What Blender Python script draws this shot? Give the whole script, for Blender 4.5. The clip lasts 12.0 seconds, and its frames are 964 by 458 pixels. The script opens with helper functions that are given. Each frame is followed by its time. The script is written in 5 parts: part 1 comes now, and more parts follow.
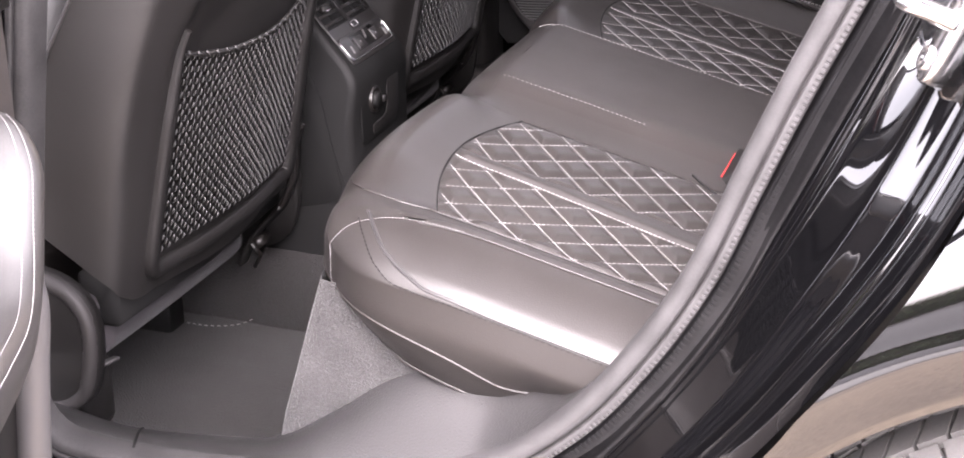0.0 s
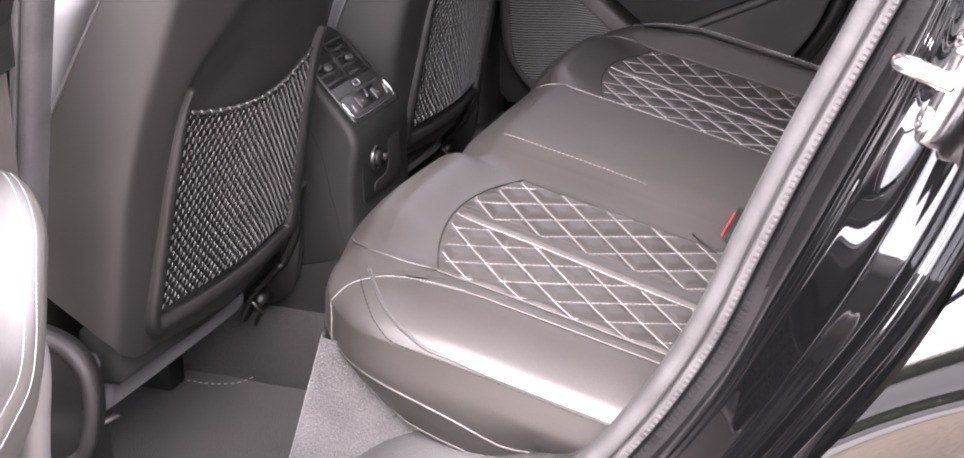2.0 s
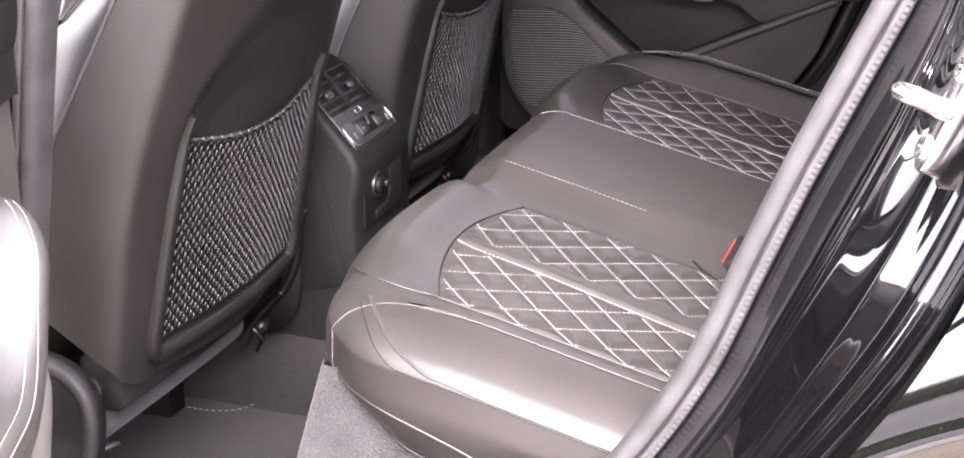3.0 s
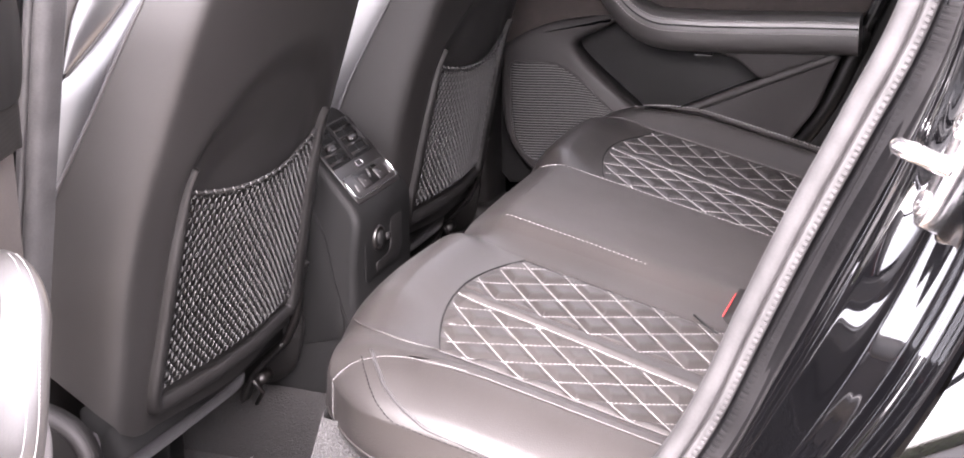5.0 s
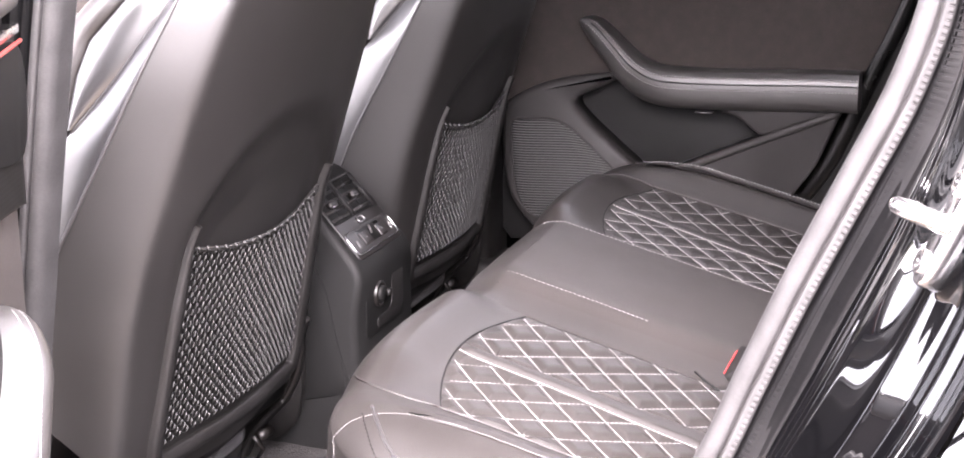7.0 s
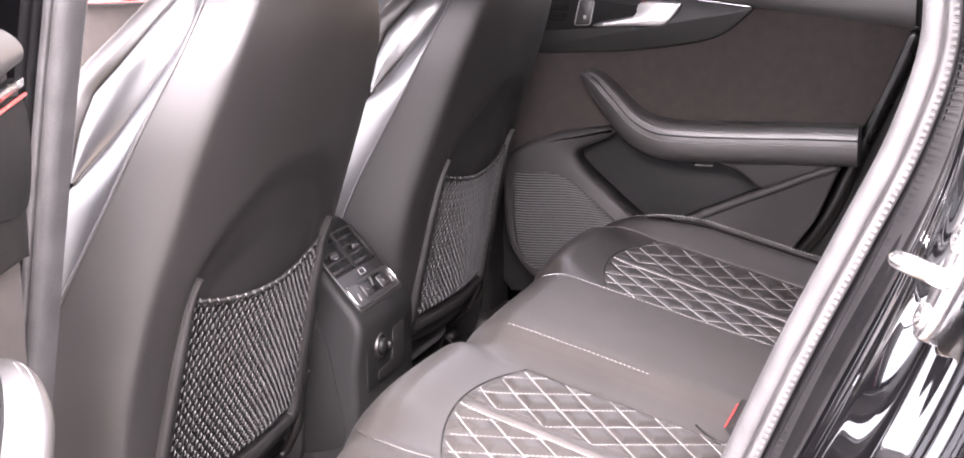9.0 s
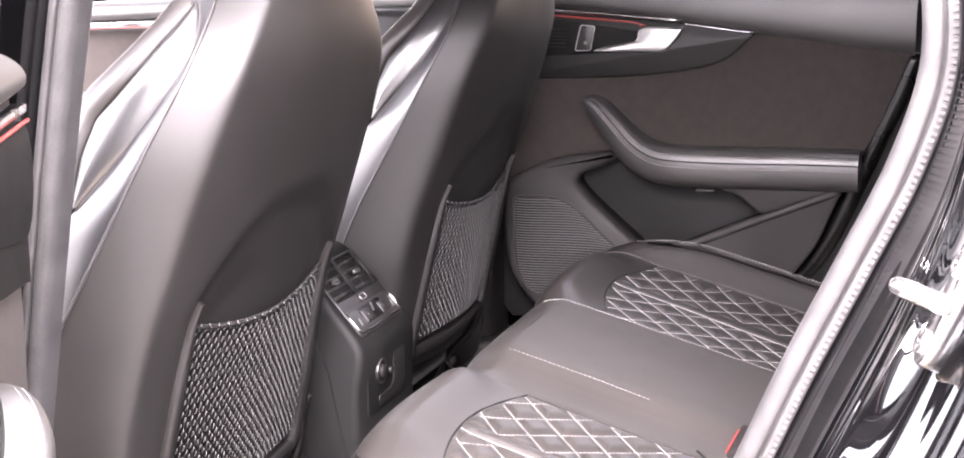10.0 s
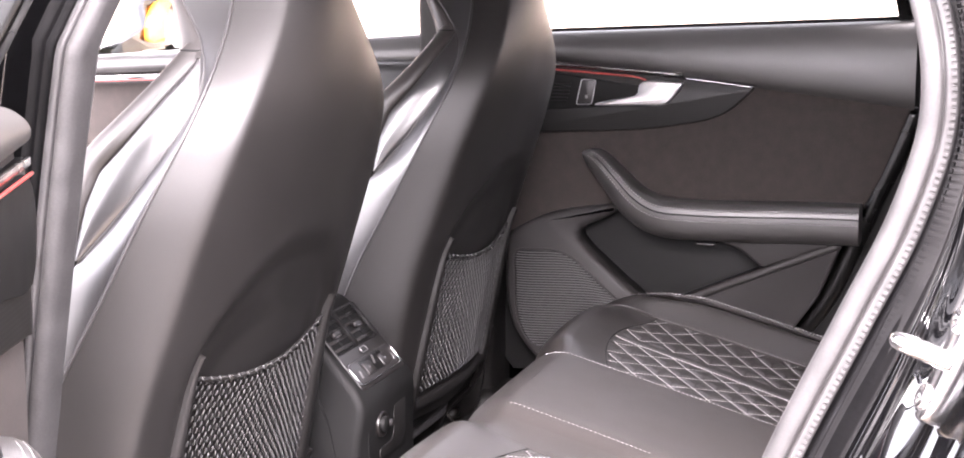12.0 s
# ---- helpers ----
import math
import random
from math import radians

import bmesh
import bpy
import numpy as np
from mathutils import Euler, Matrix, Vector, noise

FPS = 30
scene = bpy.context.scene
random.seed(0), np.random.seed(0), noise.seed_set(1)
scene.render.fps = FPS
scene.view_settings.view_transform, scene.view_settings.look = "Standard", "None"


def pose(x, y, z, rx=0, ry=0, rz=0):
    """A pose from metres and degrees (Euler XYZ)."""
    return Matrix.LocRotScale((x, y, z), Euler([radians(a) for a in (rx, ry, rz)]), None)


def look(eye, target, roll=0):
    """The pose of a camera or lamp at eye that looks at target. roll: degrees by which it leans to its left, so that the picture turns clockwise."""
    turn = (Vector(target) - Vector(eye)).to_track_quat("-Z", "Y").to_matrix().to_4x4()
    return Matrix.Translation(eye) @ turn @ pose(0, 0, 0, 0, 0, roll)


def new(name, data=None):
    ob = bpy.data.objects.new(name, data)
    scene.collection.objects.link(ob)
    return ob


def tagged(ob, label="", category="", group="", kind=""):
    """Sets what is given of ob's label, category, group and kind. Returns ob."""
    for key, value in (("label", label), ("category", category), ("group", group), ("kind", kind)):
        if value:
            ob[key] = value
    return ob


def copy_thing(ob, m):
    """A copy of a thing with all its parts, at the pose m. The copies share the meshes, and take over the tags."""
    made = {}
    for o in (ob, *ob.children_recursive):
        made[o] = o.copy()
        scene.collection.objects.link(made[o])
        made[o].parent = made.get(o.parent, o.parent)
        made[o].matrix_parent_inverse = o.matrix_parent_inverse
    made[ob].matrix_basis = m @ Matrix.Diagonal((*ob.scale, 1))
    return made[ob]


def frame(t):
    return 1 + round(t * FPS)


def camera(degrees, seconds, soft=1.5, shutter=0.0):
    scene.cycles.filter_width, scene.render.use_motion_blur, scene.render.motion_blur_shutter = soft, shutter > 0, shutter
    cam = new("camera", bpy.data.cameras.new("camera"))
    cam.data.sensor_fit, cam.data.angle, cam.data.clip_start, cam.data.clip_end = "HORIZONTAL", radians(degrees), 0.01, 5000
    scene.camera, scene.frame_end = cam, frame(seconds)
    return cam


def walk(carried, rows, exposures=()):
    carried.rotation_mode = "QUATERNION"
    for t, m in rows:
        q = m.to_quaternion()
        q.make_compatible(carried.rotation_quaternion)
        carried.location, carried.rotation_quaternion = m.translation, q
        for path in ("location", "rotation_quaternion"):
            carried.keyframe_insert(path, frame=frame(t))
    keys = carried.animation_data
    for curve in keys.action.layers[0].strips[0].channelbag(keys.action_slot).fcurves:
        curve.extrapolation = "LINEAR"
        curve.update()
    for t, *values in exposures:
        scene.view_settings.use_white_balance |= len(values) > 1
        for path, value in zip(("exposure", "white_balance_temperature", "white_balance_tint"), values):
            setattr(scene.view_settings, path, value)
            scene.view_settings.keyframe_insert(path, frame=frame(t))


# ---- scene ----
# ---- camera ----
cam = camera(36.264, 12.0, soft=1.8)
walk(cam, [
    (0.0, pose(0.4251, -1.7734, 1.1353, 68.309, 0.592, 18.090)),
    (0.5, pose(0.4255, -1.7744, 1.1361, 68.923, 0.588, 18.085)),
    (1.0, pose(0.4256, -1.7753, 1.1370, 69.484, 0.529, 18.104)),
    (1.5, pose(0.4259, -1.7761, 1.1377, 70.015, 0.500, 18.118)),
    (2.0, pose(0.4261, -1.7769, 1.1383, 70.532, 0.508, 18.147)),
    (2.5, pose(0.4263, -1.7777, 1.1390, 71.040, 0.499, 18.160)),
    (3.0, pose(0.4265, -1.7785, 1.1396, 71.557, 0.479, 18.190)),
    (5.0, pose(0.4273, -1.7818, 1.1423, 73.572, 0.356, 18.252)),
    (5.5, pose(0.4276, -1.7828, 1.1430, 74.141, 0.316, 18.273)),
    (6.0, pose(0.4279, -1.7837, 1.1437, 74.693, 0.313, 18.281)),
    (6.5, pose(0.4281, -1.7846, 1.1443, 75.220, 0.293, 18.309)),
    (7.0, pose(0.4282, -1.7854, 1.1449, 75.720, 0.239, 18.326)),
    (9.0, pose(0.4292, -1.7889, 1.1472, 77.726, 0.153, 18.380)),
    (9.5, pose(0.4292, -1.7897, 1.1479, 78.198, 0.073, 18.418)),
    (10.0, pose(0.4296, -1.7905, 1.1483, 78.685, 0.118, 18.417)),
    (10.5, pose(0.4298, -1.7914, 1.1488, 79.157, 0.070, 18.445)),
    (11.0, pose(0.4300, -1.7923, 1.1494, 79.673, 0.031, 18.457)),
    (11.5, pose(0.4302, -1.7932, 1.1500, 80.189, -0.030, 18.472)),
    (12.0, pose(0.4305, -1.7941, 1.1505, 80.703, -0.008, 18.483)),
], exposures=[(0.0, 4.32, 6500, 25), (3.0, 4.60, 6500, 25), (6.0, 4.86, 6500, 25), (9.0, 5.05, 6500, 25), (11.0, 5.05, 6500, 25), (12.0, 4.93, 6500, 25)])

# ---- world, sun ----
world = bpy.data.worlds.new("world")
scene.world = world
world.use_nodes = True
wn = world.node_tree.nodes
sky = wn.new("ShaderNodeTexSky")
sky.sky_type = "NISHITA"
sky.sun_disc = False
sky.sun_elevation, sky.sun_rotation = radians(47.5), radians(171.2)
sky.air_density, sky.dust_density, sky.ozone_density = 1.0, 4.0, 1.0
wn["Background"].inputs["Strength"].default_value = 0.14
hue = wn.new("ShaderNodeHueSaturation")
hue.inputs["Saturation"].default_value = 0.14
world.node_tree.links.new(sky.outputs[0], hue.inputs["Color"])
world.node_tree.links.new(hue.outputs[0], wn["Background"].inputs["Color"])
sun_data = bpy.data.lights.new("sun", "SUN")
sun_data.energy, sun_data.angle, sun_data.color = 1.25, radians(60), (1.0, 0.95, 0.89)
sun = new("sun", sun_data)
sun.matrix_world = look((0.9, -5.8, 6.4), (0, 0, 0))


# ---- materials ----
def nodes_of(name):
    m = bpy.data.materials.new(name)
    m.use_nodes = True
    nt = m.node_tree
    return m, nt, nt.nodes, nt.nodes["Principled BSDF"]


def surface(name, color, rough, vary=0.15, grain=900.0, bump=0.15, metal=0.0, sheen=0.0, coat=0.0, blotch=9.0,
            kind="noise", depth=0.0006, rough_vary=0.08, spec=0.5):
    """A surface with fine grain relief, and colour and gloss that wander at two scales."""
    m, nt, n, b = nodes_of(name)
    link = nt.links.new
    co = n.new("ShaderNodeTexCoord")
    big = n.new("ShaderNodeTexNoise")
    big.inputs["Scale"].default_value, big.inputs["Detail"].default_value = blotch, 4
    small = n.new("ShaderNodeTexVoronoi" if kind == "voronoi" else "ShaderNodeTexNoise")
    small.inputs["Scale"].default_value = grain
    for tex in (big, small):
        link(co.outputs["Object"], tex.inputs["Vector"])
    fine = small.outputs["Distance"] if kind == "voronoi" else small.outputs["Fac"]
    mix = n.new("ShaderNodeMath")
    mix.operation = "MULTIPLY_ADD"
    link(fine, mix.inputs[0])
    mix.inputs[1].default_value = 0.5
    link(big.outputs["Fac"], mix.inputs[2])
    ramp = n.new("ShaderNodeValToRGB")
    lo = [max(0.0, c * (1 - vary)) for c in color]
    hi = [min(1.0, c * (1 + vary)) for c in color]
    ramp.color_ramp.elements[0].position, ramp.color_ramp.elements[1].position = 0.45, 1.05
    ramp.color_ramp.elements[0].color, ramp.color_ramp.elements[1].color = (*lo, 1), (*hi, 1)
    link(mix.outputs[0], ramp.inputs[0])
    link(ramp.outputs[0], b.inputs["Base Color"])
    rr = n.new("ShaderNodeMapRange")
    rr.inputs["From Min"].default_value, rr.inputs["From Max"].default_value = 0.3, 0.7
    rr.inputs["To Min"].default_value = max(0.02, rough - rough_vary)
    rr.inputs["To Max"].default_value = min(1.0, rough + rough_vary)
    link(big.outputs["Fac"], rr.inputs["Value"])
    link(rr.outputs[0], b.inputs["Roughness"])
    b.inputs["Metallic"].default_value = metal
    b.inputs["Sheen Weight"].default_value = sheen
    b.inputs["Sheen Roughness"].default_value = 0.5
    b.inputs["Coat Weight"].default_value = coat
    b.inputs["Specular IOR Level"].default_value = spec
    if bump:
        bp = n.new("ShaderNodeBump")
        bp.inputs["Strength"].default_value, bp.inputs["Distance"].default_value = bump, depth
        link(fine, bp.inputs["Height"])
        link(bp.outputs[0], b.inputs["Normal"])
    return m


LEATHER = surface("black_leather", (0.0122, 0.0107, 0.0100), 0.48, grain=700, bump=0.25, kind="voronoi", depth=0.0004, rough_vary=0.04, spec=0.43)
MIDDLE = surface("matt_leather", (0.0112, 0.0092, 0.0082), 0.56, grain=700, bump=0.25, kind="voronoi", depth=0.0004, rough_vary=0.04, spec=0.45)
SHELL = surface("soft_shell", (0.0060, 0.0054, 0.0052), 0.53, grain=900, bump=0.2, kind="voronoi", depth=0.0003, rough_vary=0.03, spec=0.44)
BAND = surface("satin_band", (0.010, 0.0098, 0.0102), 0.33, grain=900, bump=0.06, depth=0.0002, rough_vary=0.02, spec=1.0)
# Black leather again, lighter: the light on rails and armrests is in it.
LIT_LEATHER = surface("lit_leather", (0.018, 0.0166, 0.0158), 0.46, grain=700, bump=0.2, kind="voronoi", depth=0.0003, rough_vary=0.03, spec=0.85)
PLASTIC = surface("black_plastic", (0.0048, 0.0044, 0.0043), 0.54, grain=1300, bump=0.3, depth=0.0004, spec=0.3)
SATIN = surface("satin_plastic", (0.0085, 0.0074, 0.0070), 0.40, grain=900, bump=0.05)
DARK = surface("dark_plastic", (0.006, 0.006, 0.006), 0.6, grain=900, bump=0.1, spec=0.12)
DOOR_PLASTIC = surface("door_plastic", (0.019, 0.0178, 0.0178), 0.55, grain=1300, bump=0.3, depth=0.0004, spec=0.2)
CARPET = surface("grey_carpet", (0.018, 0.0173, 0.0175), 0.95, vary=0.7, grain=380, bump=1.0, sheen=0.1, depth=0.003, blotch=30)
MAT = surface("black_mat", (0.0052, 0.0047, 0.0047), 0.95, vary=0.75, grain=420, bump=0.9, sheen=0.03, depth=0.002, blotch=22)
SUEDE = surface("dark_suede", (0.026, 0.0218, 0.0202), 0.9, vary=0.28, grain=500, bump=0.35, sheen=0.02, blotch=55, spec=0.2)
SEAL = surface("grey_rubber", (0.027, 0.0262, 0.0266), 0.68, vary=0.3, grain=420, bump=0.35, depth=0.0005, blotch=40, spec=0.22)
RUBBER = surface("tyre_rubber", (0.030, 0.029, 0.028), 0.75, vary=0.35, grain=350, bump=0.4)
PAINT = surface("black_paint", (0.0012, 0.0012, 0.0014), 0.03, vary=0.2, grain=900, bump=0.0, rough_vary=0.008, spec=1.0)
FRAME_BLACK = surface("black_frame", (0.003, 0.003, 0.003), 0.3, bump=0.0, spec=0.25)
CHROME = surface("chrome", (0.55, 0.54, 0.54), 0.22, vary=0.06, metal=1.0, bump=0.0)
STEEL = surface("bright_steel", (0.80, 0.79, 0.80), 0.24, vary=0.1, metal=1.0, bump=0.0)
ALU = surface("satin_aluminium", (0.45, 0.445, 0.445), 0.36, vary=0.08, metal=1.0, grain=1500, bump=0.05)
THREAD = surface("white_thread", (0.19, 0.185, 0.185), 0.7, vary=0.12, grain=2500, bump=0.2)
PIPING = surface("piping_leather", (0.020, 0.0192, 0.0194), 0.45, grain=900, bump=0.2)
TRIM = surface("grey_trim_plastic", (0.055, 0.053, 0.054), 0.5, grain=1300, bump=0.3, depth=0.0004, spec=0.5)
SILL = surface("sill_plastic", (0.015, 0.0145, 0.0147), 0.42, grain=520, bump=0.8, depth=0.0008, spec=0.6)
CORD = surface("net_cord", (0.0115, 0.0110, 0.0110), 0.42, vary=0.25, grain=2500, bump=0.3, spec=0.6)
CLOTH = surface("dark_cloth", (0.016, 0.0138, 0.0158), 0.95, vary=0.3, grain=1500, bump=0.5, sheen=0.05)
SLAT = surface("grille_slat", (0.095, 0.093, 0.093), 0.5, vary=0.1, grain=1300, bump=0.1)
RED = surface("red_plastic", (0.55, 0.02, 0.02), 0.35, bump=0.0)
AMBER = surface("amber_lens", (0.8, 0.25, 0.03), 0.25, bump=0.0)
HEADLINER = surface("headliner_cloth", (0.05, 0.05, 0.05), 0.95, grain=1500, bump=0.3)
ASPHALT = surface("worn_asphalt", (0.19, 0.155, 0.12), 0.9, vary=0.5, grain=120, bump=0.8, blotch=2.2, depth=0.004)
RENDER_WALL = surface("warm_render", (0.45, 0.38, 0.31), 0.9, vary=0.1, grain=90, bump=0.4, blotch=1.5, depth=0.003)
LEAF = surface("leaf_green", (0.07, 0.10, 0.035), 0.7, vary=0.5, grain=40, bump=0.2, blotch=6)
BARK = surface("bark", (0.10, 0.08, 0.06), 0.9, vary=0.4, grain=60, bump=0.6)
ROAD = surface("dark_asphalt", (0.055, 0.055, 0.057), 0.9, vary=0.4, grain=120, bump=0.8, blotch=2.5, depth=0.004)
KERB = surface("concrete_kerb", (0.20, 0.195, 0.19), 0.9, vary=0.2, grain=140, bump=0.5, blotch=3)
MOSS = surface("moss", (0.10, 0.11, 0.03), 0.95, vary=0.5, grain=120, bump=0.9, depth=0.006)


def carbon():
    m, nt, n, b = nodes_of("carbon_weave")
    link = nt.links.new
    co = n.new("ShaderNodeTexCoord")
    mp = n.new("ShaderNodeMapping")
    mp.inputs["Rotation"].default_value = (0.0, radians(45), 0.0)
    ch = n.new("ShaderNodeTexChecker")
    ch.inputs["Scale"].default_value = 360
    ch.inputs["Color1"].default_value, ch.inputs["Color2"].default_value = (0.004, 0.004, 0.004, 1), (0.013, 0.0125, 0.012, 1)
    link(co.outputs["Object"], mp.inputs["Vector"])
    link(mp.outputs[0], ch.inputs["Vector"])
    link(ch.outputs["Color"], b.inputs["Base Color"])
    b.inputs["Roughness"].default_value = 0.5
    b.inputs["Specular IOR Level"].default_value = 0.2
    b.inputs["Coat Weight"].default_value, b.inputs["Coat Roughness"].default_value = 0.03, 0.12
    return m


CARBON = carbon()


LED = surface("unlit_light_guide", (0.30, 0.035, 0.03), 0.3, bump=0.0)


def glass():
    m, nt, n, b = nodes_of("window_glass")
    b.inputs["Base Color"].default_value = (0.93, 0.96, 0.95, 1)
    b.inputs["Roughness"].default_value = 0.0
    b.inputs["IOR"].default_value = 1.45
    b.inputs["Transmission Weight"].default_value = 1.0
    return m


GLASS = glass()
MIRROR = surface("mirror_glass", (0.9, 0.9, 0.9), 0.02, vary=0.0, metal=1.0, bump=0.0, rough_vary=0.0)


# ---- mesh tools ----
def thing(name, label, category, group="", kind="", at=(0, 0, 0), turn=(0, 0, 0)):
    ob = new(name)
    ob.empty_display_size = 0.05
    ob.matrix_world = pose(*at, *turn)
    return tagged(ob, label, category, group, kind)


def mesh_of(name, verts, faces, material, smooth=True):
    me = bpy.data.meshes.new(name)
    me.from_pydata([tuple(map(float, v)) for v in verts], [], faces)
    me.materials.append(material)
    me.polygons.foreach_set("use_smooth", [smooth] * len(me.polygons))
    me.update()
    return me


def piece(name, geo, material, parent=None, label="", smooth=True, kind="", fix=False, sharp=0.0):
    """One mesh object from (verts, faces), under a thing or a part."""
    verts, faces = geo
    me = mesh_of(name, verts, faces, material, smooth)
    if fix or sharp:
        bm = bmesh.new()
        bm.from_mesh(me)
        if fix:
            bmesh.ops.recalc_face_normals(bm, faces=bm.faces)
        bm.to_mesh(me)
        bm.free()
    if sharp:
        me.set_sharp_from_angle(angle=radians(sharp))
    ob = new(name, me)
    if parent is not None:
        ob.parent = parent
    return tagged(ob, label, "", "", kind)


def join(*geos):
    verts, faces = [], []
    for v, f in geos:
        k = len(verts)
        verts += [tuple(p) for p in v]
        faces += [tuple(i + k for i in q) for q in f]
    return verts, faces


def grid(rows, loop_u=False, loop_v=False, flip=False):
    """A sheet from an array of rows of points."""
    a = np.asarray(rows, float)
    nu, nv = a.shape[:2]
    faces = []
    for i in range(nu if loop_u else nu - 1):
        for j in range(nv if loop_v else nv - 1):
            i2, j2 = (i + 1) % nu, (j + 1) % nv
            q = (i * nv + j, i * nv + j2, i2 * nv + j2, i2 * nv + j)
            faces.append(q[::-1] if flip else q)
    return a.reshape(-1, 3), faces


def sheet(fn, us, vs, **kw):
    return grid([[fn(u, v) for v in vs] for u in us], **kw)


def lin(a, b, n):
    return np.linspace(a, b, n)


def smooth_line(points, n=60, closed=False):
    """A Catmull-Rom curve through a few points, evenly resampled."""
    p = np.asarray(points, float)
    m = len(p)
    out = []
    segs = m if closed else m - 1
    for i in range(segs):
        if closed:
            a, b, c, d = p[(i - 1) % m], p[i], p[(i + 1) % m], p[(i + 2) % m]
        else:
            b, c = p[i], p[i + 1]
            a = p[i - 1] if i else 2 * b - c
            d = p[i + 2] if i + 2 < m else 2 * c - b
        for t in np.arange(0, 1, 1 / 16):
            out.append(0.5 * (2 * b + (c - a) * t + (2 * a - 5 * b + 4 * c - d) * t * t + (3 * b - a - 3 * c + d) * t ** 3))
    out.append(p[0] if closed else p[-1])
    out = np.array(out)
    s = np.r_[0, np.cumsum(np.linalg.norm(np.diff(out, axis=0), axis=1))]
    q = np.linspace(0, s[-1], n + (1 if closed else 0))
    res = np.stack([np.interp(q, s, out[:, k]) for k in range(p.shape[1])], 1)
    return res[:-1] if closed else res


def frames_along(path, up=(0, 0, 1), closed=False):
    p = np.asarray(path, float)
    if closed:
        t = np.roll(p, -1, 0) - np.roll(p, 1, 0)
    else:
        t = np.gradient(p, axis=0)
    t /= np.linalg.norm(t, axis=1)[:, None] + 1e-12
    up = np.asarray(up, float)
    n = np.cross(t, up[None] if up.ndim == 1 else up)
    n /= np.linalg.norm(n, axis=1)[:, None] + 1e-12
    return p, t, n, np.cross(n, t)


def sweep(path, section, up=(0, 0, 1), closed=False, loop=True, caps=True):
    """A section of (across, upward) points drawn along a path."""
    p, t, n, b = frames_along(path, up, closed)
    s = np.asarray(section, float)
    rows = p[:, None] + n[:, None] * s[None, :, :1] + b[:, None] * s[None, :, 1:]
    v, f = grid(rows, loop_u=closed, loop_v=loop)
    if caps and loop and not closed:
        m = len(s)
        f = f + [tuple(range(m))[::-1], tuple(range(len(v) - m, len(v)))]
    return v, f


def ring(r, k=8, squash=1.0):
    return [(r * math.cos(2 * math.pi * i / k), r * squash * math.sin(2 * math.pi * i / k)) for i in range(k)]


def tube(path, r, k=8, up=(0.13, 0.21, 0.97), closed=False):
    return sweep(path, ring(r, k), up, closed)


def dashes(path, long=0.004, gap=0.0018, r=0.0007, up=(0, 0, 1), lift=0.0):
    """Stitches: small rounded dashes along a path."""
    p = np.asarray(path, float)
    s = np.r_[0, np.cumsum(np.linalg.norm(np.diff(p, axis=0), axis=1))]
    verts, faces = [], []
    pos = 0.0
    up = np.asarray(up, float)
    while pos + long < s[-1]:
        e = [np.array([np.interp(pos + long * k, s, p[:, c]) for c in range(3)]) for k in (0, 0.5, 1)]
        d = e[2] - e[0]
        d /= np.linalg.norm(d) + 1e-12
        n = np.cross(d, up)
        n /= np.linalg.norm(n) + 1e-12
        b = np.cross(n, d)
        k = len(verts)
        for q, w, h in ((e[0], 0.6, -0.3), (e[1], 1.0, 1.0), (e[2], 0.6, -0.3)):
            c = q + b * (lift + r * h * 0.6)
            verts += [c - n * r * w - b * r, c + n * r * w - b * r, c + n * r * w * 0.6 + b * r * 0.5, c - n * r * w * 0.6 + b * r * 0.5]
        for a in (k, k + 4):
            for j in range(4):
                faces.append((a + j, a + (j + 1) % 4, a + 4 + (j + 1) % 4, a + 4 + j))
        faces += [(k + 3, k + 2, k + 1, k), (k + 8, k + 9, k + 10, k + 11)]
        pos += long + gap
    return verts, faces


def inset(poly, d):
    """A closed 2D outline moved inward by d (outline counter-clockwise)."""
    p = np.asarray(poly, float)
    t = np.roll(p, -1, 0) - np.roll(p, 1, 0)
    t /= np.linalg.norm(t, axis=1)[:, None] + 1e-12
    return p + np.stack([-t[:, 1], t[:, 0]], 1) * d


def area(poly):
    p = np.asarray(poly, float)
    return 0.5 * np.sum(p[:, 0] * np.roll(p[:, 1], -1) - p[:, 1] * np.roll(p[:, 0], -1))


def plate(outline, to3d, low, high, bevel=0.003, back=True):
    """A slab with rounded rim: outline in (u, v), thickness from low to high along w."""
    o = np.asarray(outline, float)
    if area(o) < 0:
        o = o[::-1]
    steps = [(0, low), (0, high - bevel), (bevel * 0.3, high - bevel * 0.3), (bevel, high)]
    rows = [[to3d(u, v, w) for u, v in inset(o, d)] for d, w in steps]
    v, f = grid(rows, loop_v=True)
    m = len(o)
    f = f + [tuple(range(3 * m, 4 * m))]
    if back:
        f = f + [tuple(range(m))[::-1]]
    return v, f


